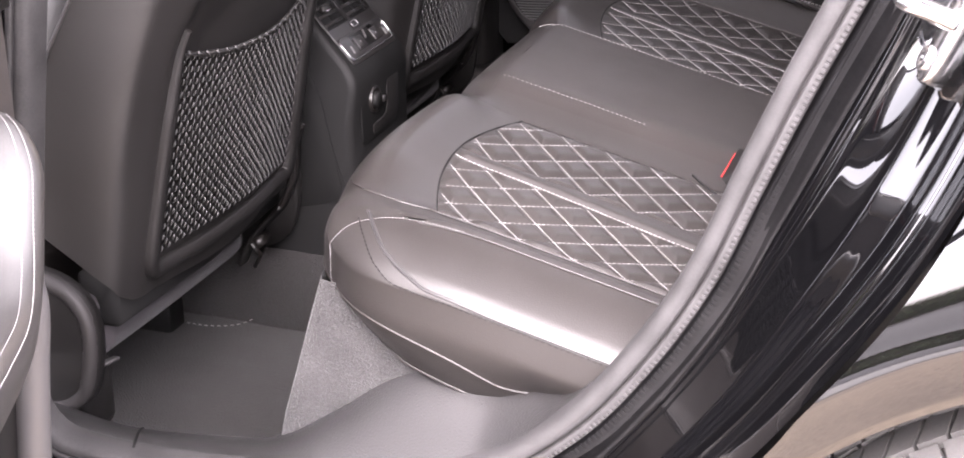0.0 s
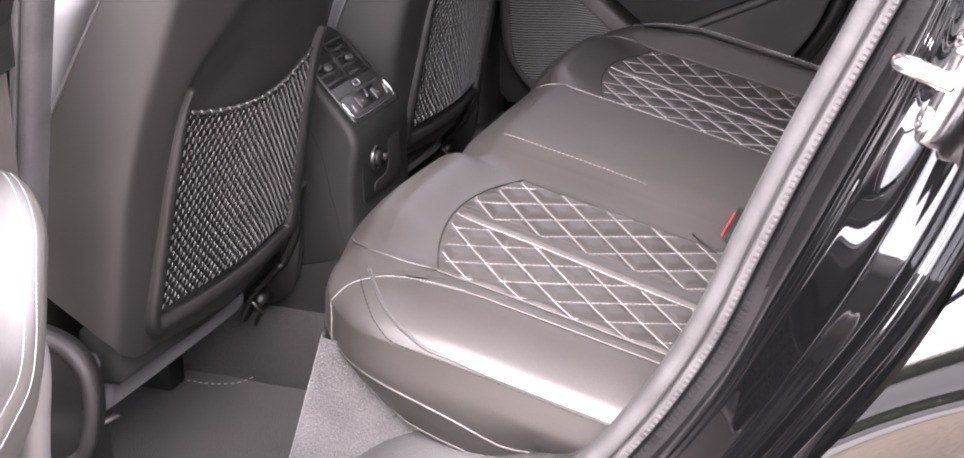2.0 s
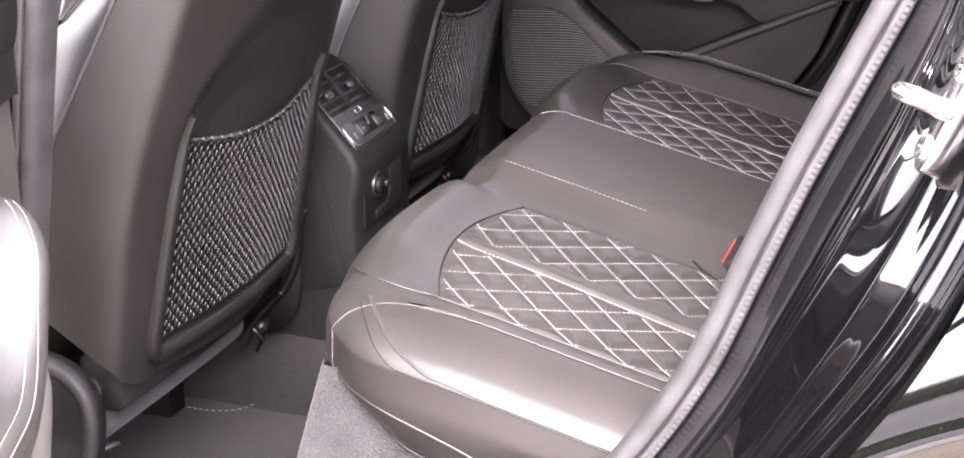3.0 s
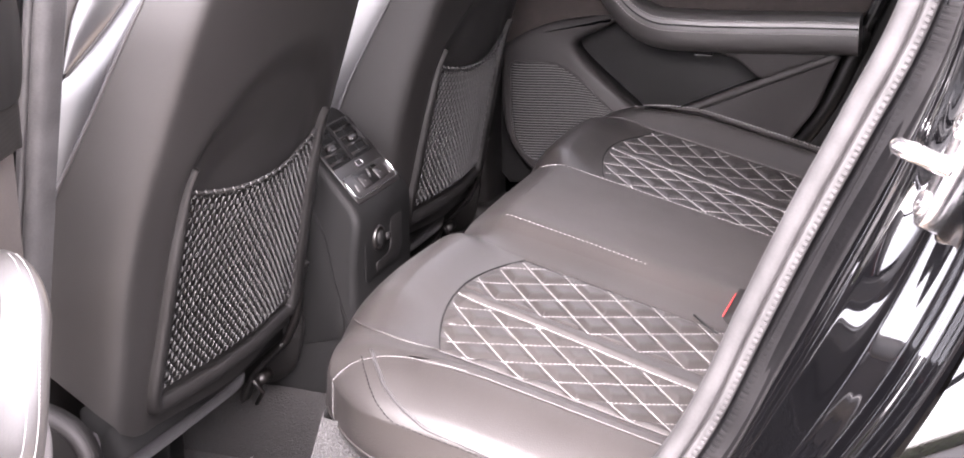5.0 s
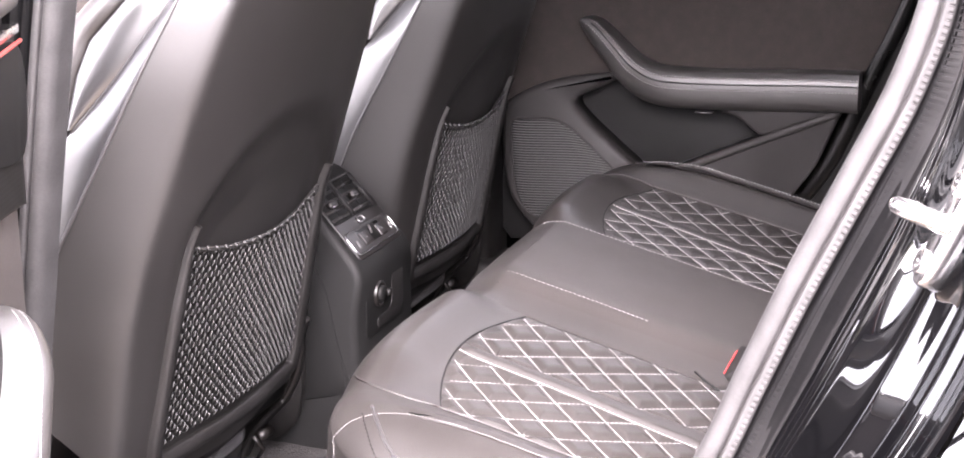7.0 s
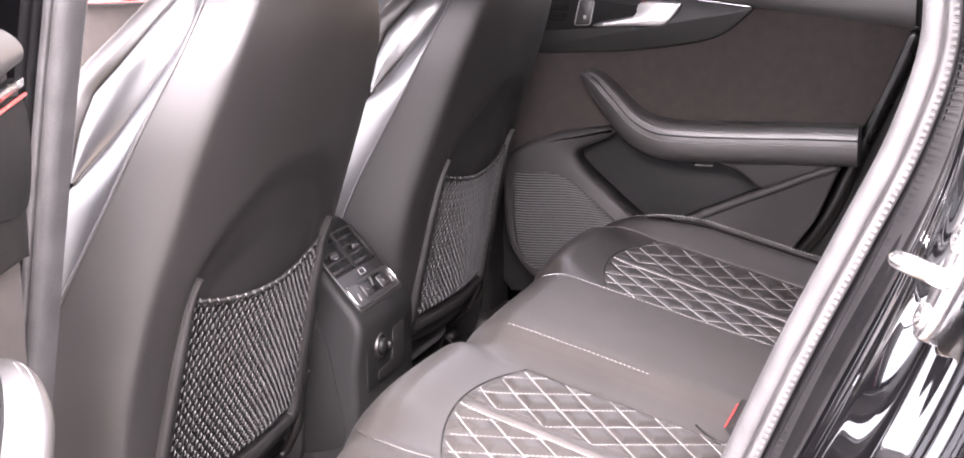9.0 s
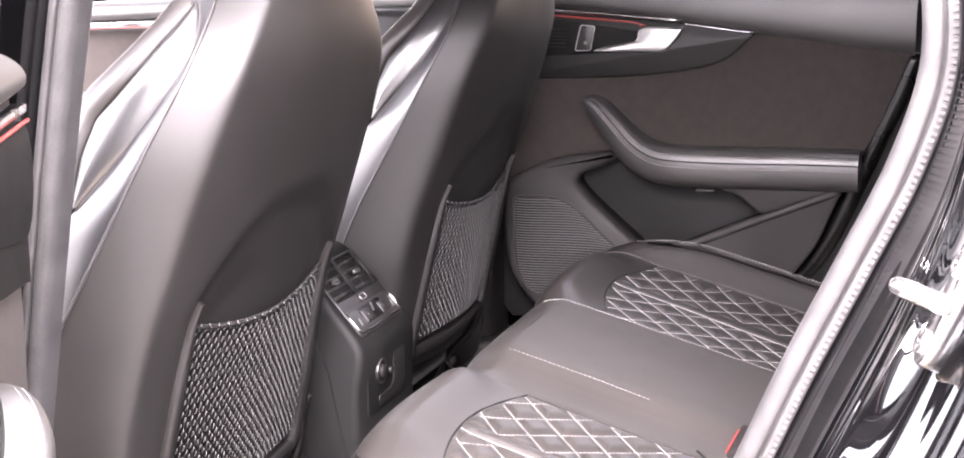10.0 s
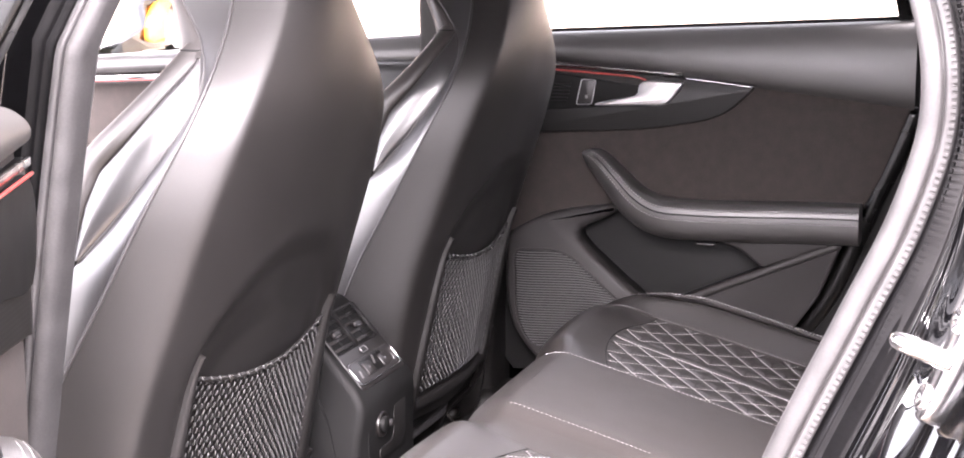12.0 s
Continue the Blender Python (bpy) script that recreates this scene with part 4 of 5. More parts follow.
def front_seat(name_at):
    st = thing("front_seat", "black leather sport seat with net pocket on its back", "car seat", "front seats", at=name_at)
    ks = np.sin(lin(-1, 1, 81) * math.pi / 2)
    piece("back_shell", sheet(shell, lin(0, 1, 110), ks), SHELL, st, "smooth black soft-touch back shell")
    for s in (-1, 1):
        f = s > 0
        piece("side_band", grid([[side_strip(z, w, s, 0.0, band_to(z), 0.001, 0.0006, lean_in(z)) for w in lin(0, 1, 9)] for z in lin(0.50, 1.305, 90)], flip=f), BAND, st, "smooth satin band beside the shell")
        piece("side_panel", grid([[side_strip(z, w, s, band_to(z), max(groove_at(z), band_to(z) + 0.002), 0.002, 0.0012, 0.0, lean_in(z)) for w in lin(0, 1, 16)] for z in lin(0.893, 1.085, 50)], flip=f), BAND, st, "smooth leather side panel")
        piece("bolster", grid([[roll_point(z, w, s) for w in lin(0, 1, 24)] for z in np.r_[lin(0.50, 1.07, 56), lin(1.075, 1.097, 8)]], flip=f), LEATHER, st, "black leather side bolster")
        piece("headrest_side", grid([[side_strip(z, w, s, band_to(z), head_edge(z) + 0.004, 0.003, 0.003, 0.02) for w in lin(0, 1, 12)] + [(front_x(z) - 0.002, s * max(0.0, prof(z)[2] - 0.045), z)] for z in lin(1.083, 1.305, 40)], flip=f), LEATHER, st, "padded headrest side")
        piece("panel_seam", tube([(prof(z)[1] - band_to(z), s * (prof(z)[2] - 0.0004 - lean_in(z)), z) for z in lin(0.89, 1.30, 70)], 0.0011, 6), PIPING, st)
        neck = [roll_point(1.090, w, s) for w in lin(0.05, 0.75, 14)]
        piece("neck_seam", tube(neck, 0.0012, 6), DARK, st)
        piece("back_piping", tube([(prof(z)[1] - 0.0005, s * (prof(z)[2] + 0.0005), z) for z in lin(0.60, 1.30, 70)], 0.0018, 6), PIPING, st)
    # front of the backrest and its cushion
    def front(z, k):
        return front_x(z), max(0.01, prof(z)[2] - 0.035) * k, z
    piece("back_front", sheet(front, lin(0.50, 1.305, 40), lin(-1, 1, 10), flip=True), LEATHER, st)
    piece("cushion", join(box(-0.98, -0.50, -0.24, 0.24, 0.40, 0.53, 0.04)), LEATHER, st, "black leather seat cushion")
    for s in (-1, 1):
        piece("cushion_bolster", box(-0.96, -0.52, s * 0.245 - 0.045, s * 0.245 + 0.045, 0.40, 0.565, 0.035), LEATHER, st)
        # plastic cover over the recliner
        cov = rounded([(-0.52, 0.400), (-0.43, 0.390), (-0.388, 0.410), (-0.374, 0.450), (-0.370, 0.490), (-0.378, 0.520), (-0.400, 0.541), (-0.435, 0.552), (-0.50, 0.56), (-0.60, 0.52), (-0.60, 0.42)], 60)
        cover = piece("recliner_cover", plate(cov, lambda u, v, w, s=s: (u, s * w, v), 0.233, 0.252, 0.008), PLASTIC, st, "grained plastic recliner cover", fix=True)
        inner = inset(cov if area(cov) > 0 else cov[::-1], 0.009)
        rim_pts = [(u, s * 0.2470, v) for u, v in inner]
        # Lighter plastic than the cover: the sky's highlight on the edge, as colour.
        piece("cover_rim", tube(rim_pts, 0.0085, 10, closed=True), DOOR_PLASTIC, cover, "rounded rim of the cover, sky highlight in its lighter colour")
    # rails, tube and brackets below
    tub = smooth_line([(-0.430, -0.180, 0.452), (-0.428, -0.05, 0.450), (-0.428, 0.125, 0.448)], 24)
    piece("rolled_cover", sweep(tub, [(u * 1.05, v * (1 + 0.05 * math.sin(3 * k))) for k, (u, v) in enumerate(ring(0.030, 18))], (0, 0, 1)), CLOTH, st, "dark cloth sleeve under the backrest")
    piece("sleeve_end", box(-0.46, -0.402, -0.234, -0.178, 0.428, 0.505, 0.012), CLOTH, st)
    piece("recliner_mount", box(-0.52, -0.404, -0.232, -0.172, 0.350, 0.430, 0.010), PLASTIC, st)
    piece("lower_valance", sweep([(-0.405, -0.19, 0.50), (-0.40, 0.0, 0.498), (-0.405, 0.19, 0.50)], poly_round([(-0.02, -0.03), (0.03, -0.03), (0.03, 0.025), (-0.02, 0.03)], 0.01), (0, 0, 1)), DARK, st)
    br = smooth_line([(-0.345, 0.200, 0.575), (-0.360, 0.214, 0.545), (-0.364, 0.220, 0.515), (-0.372, 0.220, 0.487), (-0.388, 0.220, 0.455)], 30)
    piece("rail_bracket", sweep(br, [(-0.003, -0.007), (0.003, -0.007), (0.004, 0.007), (-0.004, 0.007)], (0, 1, 0)), SATIN, st, "black steel bracket")
    br2 = smooth_line([(-0.386, 0.219, 0.458), (-0.402, 0.220, 0.441), (-0.428, 0.220, 0.413), (-0.440, 0.219, 0.392), (-0.450, 0.218, 0.370)], 24)
    piece("bracket_foot", sweep(br2, [(-0.003, -0.010), (0.003, -0.010), (0.004, 0.010), (-0.004, 0.010)], (0, 1, 0)), PLASTIC, st)
    piece("bracket_bolt", sweep([(-0.42, 0.205, 0.405), (-0.42, 0.235, 0.405)], ring(0.008, 10), (0, 0, 1)), SATIN, st)
    piece("latch_wire", tube([(-0.420, 0.19, 0.412), (-0.412, 0.20, 0.392), (-0.425, 0.205, 0.372)], 0.003, 6), SATIN, st)
    for s in (-1, 1):
        piece("rail", box(-0.98, -0.54, s * 0.19 - 0.02, s * 0.19 + 0.02, 0.262, 0.32, 0.004), DARK, st)
        piece("rail_leg", box(-0.66, -0.56, s * 0.19 - 0.015, s * 0.19 + 0.015, 0.31, 0.43, 0.004), DARK, st)
    # net pocket: frame blades, bottom bar, strands
    half_w = lambda z: net_half(z) + 0.006
    left = [(-half_w(z), z) for z in lin(NET_TOP + 0.016, NET_LOW + 0.012, 8)]
    turn = [(-half_w(NET_LOW) + 0.004, NET_LOW - 0.012), (-half_w(NET_LOW) + 0.022, NET_LOW - 0.021)]
    side = left + turn
    loop = smooth_line(side + [(0.0, NET_LOW - 0.022)] + [(-y, z) for y, z in side[::-1]], 120)
    run = np.r_[0, np.cumsum(np.linalg.norm(np.diff(loop, axis=0), axis=1))]
    path = np.array([(max(shell_x(y, max(z, 0.5)), shell_x(0.9 * y, max(z, 0.5))) + 0.004, y, z) for y, z in loop])
    p3, t3, n3, b3 = frames_along(path, (1, 0, 0))
    rows = []
    for i in range(len(path)):
        k = min(1.0, 0.30 + 0.70 * min(run[i], run[-1] - run[i]) / 0.09)
        rows.append([p3[i] + n3[i] * u * k + b3[i] * v * (0.5 + 0.5 * k) for u, v in ((-0.009, -0.014), (-0.009, 0.001), (-0.0065, 0.0045), (0.0, 0.006), (0.0065, 0.005), (0.009, 0.001), (0.009, -0.014))])
    piece("net_frame", grid(rows), PLASTIC, st, "black plastic frame round the net", fix=True)
    # strands: short slanting cords in rows that sag towards the middle
    nv, nf = [], []
    rows_n, cols_n = 33, 26
    def net_pt(u, w):
        """u across -1..1, w from 0 at the bottom to 1 at the sagging rim."""
        sag = 0.021 * (1 - u * u)
        zt = NET_TOP - 0.010 - sag
        z = NET_LOW - 0.004 + (zt - NET_LOW + 0.004) * w - 0.012 * (1 - u * u) * (w - 0.4) * (1 - w)
        y = u * net_half(z)
        return np.array([max(shell_x(0.9 * net_half(z), z), shell_x(y, z)) * 0.6 + shell_x(net_half(z), z) * 0.4 + 0.002 + 0.010 * (1 - u * u), y, z])
    for i in range(rows_n):
        for j in range(cols_n):
            u = -1 + 2 * (j + 0.5 + (0.25 if i % 2 else -0.25)) / cols_n
            w = (i + 0.5) / rows_n
            if abs(u) > 0.985:
                continue
            c = net_pt(u, w)
            du = net_pt(min(1, u + 0.01), w) - c
            dw = net_pt(u, min(1, w + 0.01)) - c
            du /= np.linalg.norm(du)
            dw /= np.linalg.norm(dw)
            lean = 0.22 if i % 2 else 0.16
            d = dw * math.cos(lean) + du * math.sin(lean)
            e = np.cross(d, np.array([1, 0, 0]))
            e /= np.linalg.norm(e)
            L, W, H = 0.0036, 0.00075, 0.0014
            k = len(nv)
            for a, wd, h in ((-L, 0.5, -0.0008), (-L * 0.5, 1, 0.6 * H), (L * 0.5, 1, H), (L, 0.5, -0.0008)):
                q = c + d * a
                nv += [q - e * W * wd, q + np.array([h + 0.0006, 0, 0]), q + e * W * wd, q - np.array([0.0015, 0, 0])]
            for a in (k, k + 4, k + 8):
                for b in range(4):
                    nf.append((a + b, a + (b + 1) % 4, a + 4 + (b + 1) % 4, a + 4 + b))
    piece("net_cord", (nv, nf), CORD, st, "grey knitted cord net", kind="stuff")
    lv = []
    for i in range(0, rows_n + 1):
        lv.append(tube([net_pt(u, i / rows_n) - np.array([0.0018, 0, 0]) for u in lin(-1, 1, 24)], 0.0011, 4))
    for j in range(cols_n + 1):
        lv.append(tube([net_pt(-1 + 2 * j / cols_n, w) - np.array([0.0018, 0, 0]) for w in lin(0, 1, 14)], 0.0011, 4, up=(1, 0, 0)))
    piece("net_thread", join(*lv), DARK, st, kind="stuff")
    # twisted rim cord
    rim = [net_pt(u, 1.0) for u in lin(-1, 1, 90)]
    piece("net_rim", tube(rim, 0.0026, 6), CORD, st, "elastic rim cord of the net")
    for k in range(4, 88, 5):
        a, b = rim[k], rim[k + 1]
        d = (b - a) / np.linalg.norm(b - a)
        piece("rim_knot", tube([a - d * 0.002 + np.array([0.0022, 0, 0.003]), a + np.array([0.0034, 0, 0]), a + d * 0.002 + np.array([0.0022, 0, -0.003])], 0.0018, 5), CORD, st)
    return st


near_seat = front_seat((0, -0.37, 0))
copy_thing(near_seat, pose(0, 0.37, 0))

# thin lip where the sleeve ends
piece("sleeve_lip", sweep([(-0.400, -0.232, 0.434), (-0.398, -0.175, 0.424)], [(-0.004, -0.0016), (0.004, -0.0016), (0.004, 0.0016), (-0.004, 0.0016)]), TRIM, near_seat)

# floor mat with a stitched seam
mat_ob = thing("floor_mat", "black carpet floor mat with stitched seam", "floor mat", at=(0, 0, 0))
mat_out = rounded([(-0.80, -0.60), (-0.30, -0.62), (-0.21, -0.58), (-0.20, -0.35), (-0.24, -0.16), (-0.40, -0.14), (-0.80, -0.15)], 60)
piece("mat", plate(mat_out, lambda u, v, w: (u, v, w), 0.264, 0.274, 0.004), MAT, mat_ob, fix=True)
piece("mat_seam", dashes(smooth_line([(-0.535, -0.165, 0.275), (-0.50, -0.165, 0.275), (-0.465, -0.150, 0.275), (-0.44, -0.12, 0.28)], 30), 0.005, 0.004, 0.0005), THREAD, mat_ob, "pale dashed stitches", kind="stuff", smooth=False)

# ---- centre console ----
console = thing("centre_console", "black centre console with rear vents and climate panel", "console")


def face_pt(u, v):
    """The slanting upper face: u across in metres, v from 0 at its lower edge to 1 at its top."""
    return -0.307 - 0.082 * v, u, 0.628 + 0.090 * v


side_prof = [(-0.300, 0.30), (-0.303, 0.45), (-0.304, 0.56), (-0.300, 0.595), (-0.300, 0.612), (-0.308, 0.628), (-0.390, 0.717), (-0.405, 0.726), (-0.45, 0.728), (-0.9, 0.66), (-0.9, 0.30)]


def con_rows():
    pr = poly_round(side_prof, 0.012, 4)
    rows = []
    for y, k in ((-0.104, 0.012), (-0.101, 0.004), (-0.095, 0.0), (0.095, 0.0), (0.101, 0.004), (0.104, 0.012)):
        q = inset(pr if area(pr) > 0 else pr[::-1], k)
        rows.append([(x, y * (1 - 0.25 * float(sstep(0.52, 0.72, z))), z) for x, z in q])
    return rows


v0, f0 = grid(con_rows(), loop_v=True)
m0 = len(v0) // 6
f0 = f0 + [tuple(range(m0)), tuple(range(5 * m0, 6 * m0))[::-1]]
piece("console_body", (v0, f0), DARK, console, "grained black console body", fix=True, sharp=50)


def on_face(out):
    """Maps (across, up the slope, proud) to the slanted face."""
    s = math.hypot(0.082, 0.090)
    nx, nz = 0.090 / s, 0.082 / s
    def fn(u, v, w):
        x, y, z = face_pt(u, v / s)
        return x + nx * (w + out), y, z + nz * (w + out)
    return fn


F0 = on_face(0.0)
piece("face_plate", plate(poly_round([(-0.074, 0.002), (0.074, 0.002), (0.070, 0.118), (-0.070, 0.118)], 0.008), F0, 0.0, 0.0015, 0.001), SATIN, console, "satin black vent and climate face")
for s, cx in ((-1, -0.0415), (1, 0.0285)):
    vent = piece("air_vent", plate(poly_round([(cx - 0.028, 0.060), (cx + 0.028, 0.060), (cx + 0.027, 0.113), (cx - 0.027, 0.113)], 0.004), F0, 0.0012, 0.0020, 0.0004), DARK, console, "black slatted air vent")
    for k in range(4):
        v = 0.063 + 0.0128 * k
        piece("slat", plate([(cx - 0.027, v), (cx + 0.027, v), (cx + 0.027, v + 0.0042), (cx - 0.027, v + 0.0042)], F0, 0.0018, 0.0036, 0.0008), SATIN, vent)
    piece("vane", plate([(cx - 0.001, 0.062), (cx + 0.001, 0.062), (cx + 0.001, 0.112), (cx - 0.001, 0.112)], F0, 0.0018, 0.0032, 0.0006), DARK, vent)
    tab = piece("vent_tab", plate(poly_round([(cx - 0.012, 0.081), (cx + 0.008, 0.080), (cx + 0.009, 0.090), (cx - 0.011, 0.091)], 0.0045, 6), F0, 0.003, 0.010, 0.003), SATIN, vent, "satin slider tab")
    piece("tab_edge", tube([F0(cx - 0.009, 0.0815, 0.0085), F0(cx - 0.002, 0.0805, 0.0098), F0(cx + 0.006, 0.0810, 0.0085)], 0.0006, 5), ALU, vent)
    vf = [F0(u, v, 0.0025) for u, v in poly_round([(cx - 0.029, 0.059), (cx + 0.029, 0.059), (cx + 0.028, 0.114), (cx - 0.028, 0.114)], 0.004)]
    piece("vent_frame", tube(vf, 0.0011, 6, closed=True), DARK, vent)
piece("vent_divider", plate([(-0.0110, 0.058), (-0.0025, 0.058), (-0.0025, 0.115), (-0.0110, 0.115)], F0, 0.002, 0.0055, 0.001), PLASTIC, console)
piece("vent_border", plate([(0.058, 0.058), (0.066, 0.058), (0.064, 0.116), (0.057, 0.116)], F0, 0.0015, 0.0055, 0.001), PLASTIC, console)
sk = poly_round([(-0.009, 0.0465), (0.009, 0.0465), (0.009, 0.0545), (-0.009, 0.0545)], 0.003)
small = piece("small_key", plate(sk, F0, 0.0015, 0.0035, 0.001), SATIN, console)
piece("key_rim", tube([F0(u, v, 0.0035) for u, v in sk], 0.0005, 5, closed=True), ALU, small)
cl = poly_round([(-0.072, 0.008), (0.067, 0.008), (0.069, 0.042), (-0.072, 0.042)], 0.009, 7)
panel = piece("climate_panel", plate(cl, F0, 0.0015, 0.0035, 0.001), SATIN, console, "gloss black climate panel")
rim_uv = smooth_line([(-0.060, 0.042), (-0.069, 0.040), (-0.072, 0.034), (-0.072, 0.017), (-0.069, 0.010), (-0.062, 0.008), (-0.02, 0.0075), (0.03, 0.008), (0.058, 0.0085), (0.065, 0.011), (0.068, 0.018), (0.0695, 0.036)], 70)
piece("chrome_rim", tube([F0(u, v, 0.0036) for u, v in rim_uv], 0.0009, 6), CHROME, panel, "thin bright chrome rim")
piece("display", plate(poly_round([(-0.041, 0.015), (0.037, 0.015), (0.037, 0.039), (-0.041, 0.039)], 0.003), F0, 0.003, 0.0042, 0.0005), FRAME_BLACK, panel)
for cx in (-0.026, 0.027):
    key = poly_round([(cx - 0.0125, 0.0155), (cx + 0.0125, 0.0155), (cx + 0.0125, 0.0335), (cx - 0.0125, 0.0335)], 0.0025)
    rk = piece("rocker_key", plate(key, F0, 0.004, 0.0066, 0.0010), SATIN, panel, "dark rocker key")
    piece("key_mark", plate(poly_round([(cx - 0.001, 0.0235), (cx + 0.001, 0.0235), (cx + 0.001, 0.0255), (cx - 0.001, 0.0255)], 0.0005), F0, 0.0064, 0.0070, 0.0002), THREAD, rk)
for cx in (-0.055, 0.055):
    piece("seat_mark", plate(poly_round([(cx - 0.003, 0.016), (cx + 0.002, 0.016), (cx + 0.004, 0.026), (cx + 0.001, 0.027)], 0.001), F0, 0.0034, 0.0042, 0.0002), SLAT, panel)
piece("toggle", plate(poly_round([(-0.006, 0.026), (-0.003, 0.025), (0.004, 0.036), (0.001, 0.038)], 0.001), F0, 0.004, 0.0062, 0.0008), ALU, panel, "small bright toggle")


def on_back(u, v, w):
    return -0.3035 + w, u, v


SY, SZ = -0.030, 0.574
tray = piece("socket_plate", plate(poly_round([(-0.072, 0.520), (0.064, 0.520), (0.064, 0.600), (-0.072, 0.604)], 0.012), on_back, 0.0, 0.0015, 0.001), DARK, console, "black plate round the socket")
piece("plate_wing", plate(poly_round([(0.016, 0.598), (0.057, 0.597), (0.057, 0.540), (0.044, 0.526), (-0.036, 0.526), (-0.036, 0.540), (0.008, 0.542), (0.016, 0.552)], 0.006), on_back, 0.001, 0.0028, 0.0008), PLASTIC, tray, fix=True)
piece("socket_ring", grid([[(x, SY + r * math.cos(a), SZ + r * math.sin(a)) for a in lin(0, 2 * math.pi, 29)[:-1]] for r, x in ((0.0175, -0.303), (0.0175, -0.2985), (0.0168, -0.2975), (0.0145, -0.2975), (0.0125, -0.302))], loop_v=True), SATIN, tray, "round power socket")
piece("socket_cap", grid([[(x, SY + r * math.cos(a), SZ + r * math.sin(a)) for a in lin(0, 2 * math.pi, 21)[:-1]] for r, x in ((0.0105, -0.302), (0.0105, -0.295), (0.009, -0.2935), (0.0005, -0.2935))], loop_v=True), DARK, tray)
piece("cap_grip", box(-0.296, -0.289, SY + 0.008, SY + 0.020, SZ - 0.006, SZ + 0.004, 0.003), PLASTIC, tray)
side_seam = smooth_line([(-0.40, -0.1055, 0.665), (-0.372, -0.1055, 0.640), (-0.348, -0.1055, 0.600), (-0.330, -0.1055, 0.52), (-0.316, -0.1055, 0.478), (-0.304, -0.1055, 0.47)], 40)
piece("side_panel_seam", tube(side_seam, 0.0012, 6), DARK, console)
piece("side_panel", plate(poly_round([(-0.40, 0.66), (-0.372, 0.640), (-0.348, 0.60), (-0.330, 0.52), (-0.318, 0.455), (-0.42, 0.43), (-0.62, 0.43), (-0.62, 0.66)], 0.02), lambda u, v, w: (u, -0.104 - w, v), 0, 0.0015, 0.001), DARK, console)

# ---- doors ----
HINGE = -0.42


def door_tools(side):
    """Maps (x, inward depth c, height) of a closed door to the door's own axes at its hinge."""
    def D(x, c, z):
        return x - HINGE, -side * c, z
    return D


def lean(z):
    return max(0.0, tumble(z))


DOOR_REAR = [(0.338, 0.957), (0.318, 0.90), (0.285, 0.82), (0.244, 0.72), (0.205, 0.63), (0.150, 0.555), (0.06, 0.49), (-0.05, 0.46)]


def sill_line(x):
    return 1.0815 + 0.041 * (x + 0.1)


def sill_low(x):
    return 1.0 - 0.112 * (x + 0.06)


ARM_PATH = smooth_line([(-0.212, 0.868), (-0.190, 0.853), (-0.158, 0.818), (-0.122, 0.780), (-0.078, 0.757), (-0.02, 0.752), (0.08, 0.753), (0.18, 0.756), (0.270, 0.757)], 80)


def arm_section(k, near):
    """The armrest's section at k (0 tip, 1 rear end): (height over the path, depth)."""
    full = sstep(0.0, 0.42, k)
    h0, h1 = 0.020 + 0.020 * full, (-0.022 - 0.018 * full) if near else (-0.020 - 0.010 * full)
    c0, c1 = 0.172, (0.248 + 0.010 * full) if near else (0.236 + 0.022 * full)
    end = math.sqrt(max(0.02, 1 - (1 - min(1.0, k / (0.12 if near else 0.09))) ** 2))
    if near:
        end *= math.sqrt(max(0.05, 1 - max(0.0, (k - 0.975) / 0.025) ** 2))
    still, part = (0.172, 0.25) if near else (0.205, 0.55)
    tuck = 0.020 if near else 0.0
    pts = [(h0 * 0.92, c0), (h0, c0 + 0.03), (h0 * 0.99, c1 - 0.018), (h0 * 0.86, c1 - 0.005), (h0 * 0.50, c1), (0.0, c1 - 0.001 - 0.3 * tuck), (h1 * 0.5, c1 - 0.006 - tuck), (h1 * 0.80, c1 - 0.016 - 1.6 * tuck), (h1 * 0.9, c1 - 0.038 - 1.6 * tuck), (h1 * 0.9, c0)]
    return [(h * end, still + (c - still) * (part + (1 - part) * end)) for h, c in smooth_line(pts, 30)]


def arm_row(i, near):
    p = ARM_PATH if near else ARM_PATH + np.array([[-0.008 * float(sstep(0.05, 0.27, x)), 0.0] for x in ARM_PATH[:, 0]])
    t = p[min(i + 1, len(p) - 1)] - p[max(i - 1, 0)]
    t = t / np.linalg.norm(t)
    n = np.array([-t[1], t[0]])
    return p[i], n


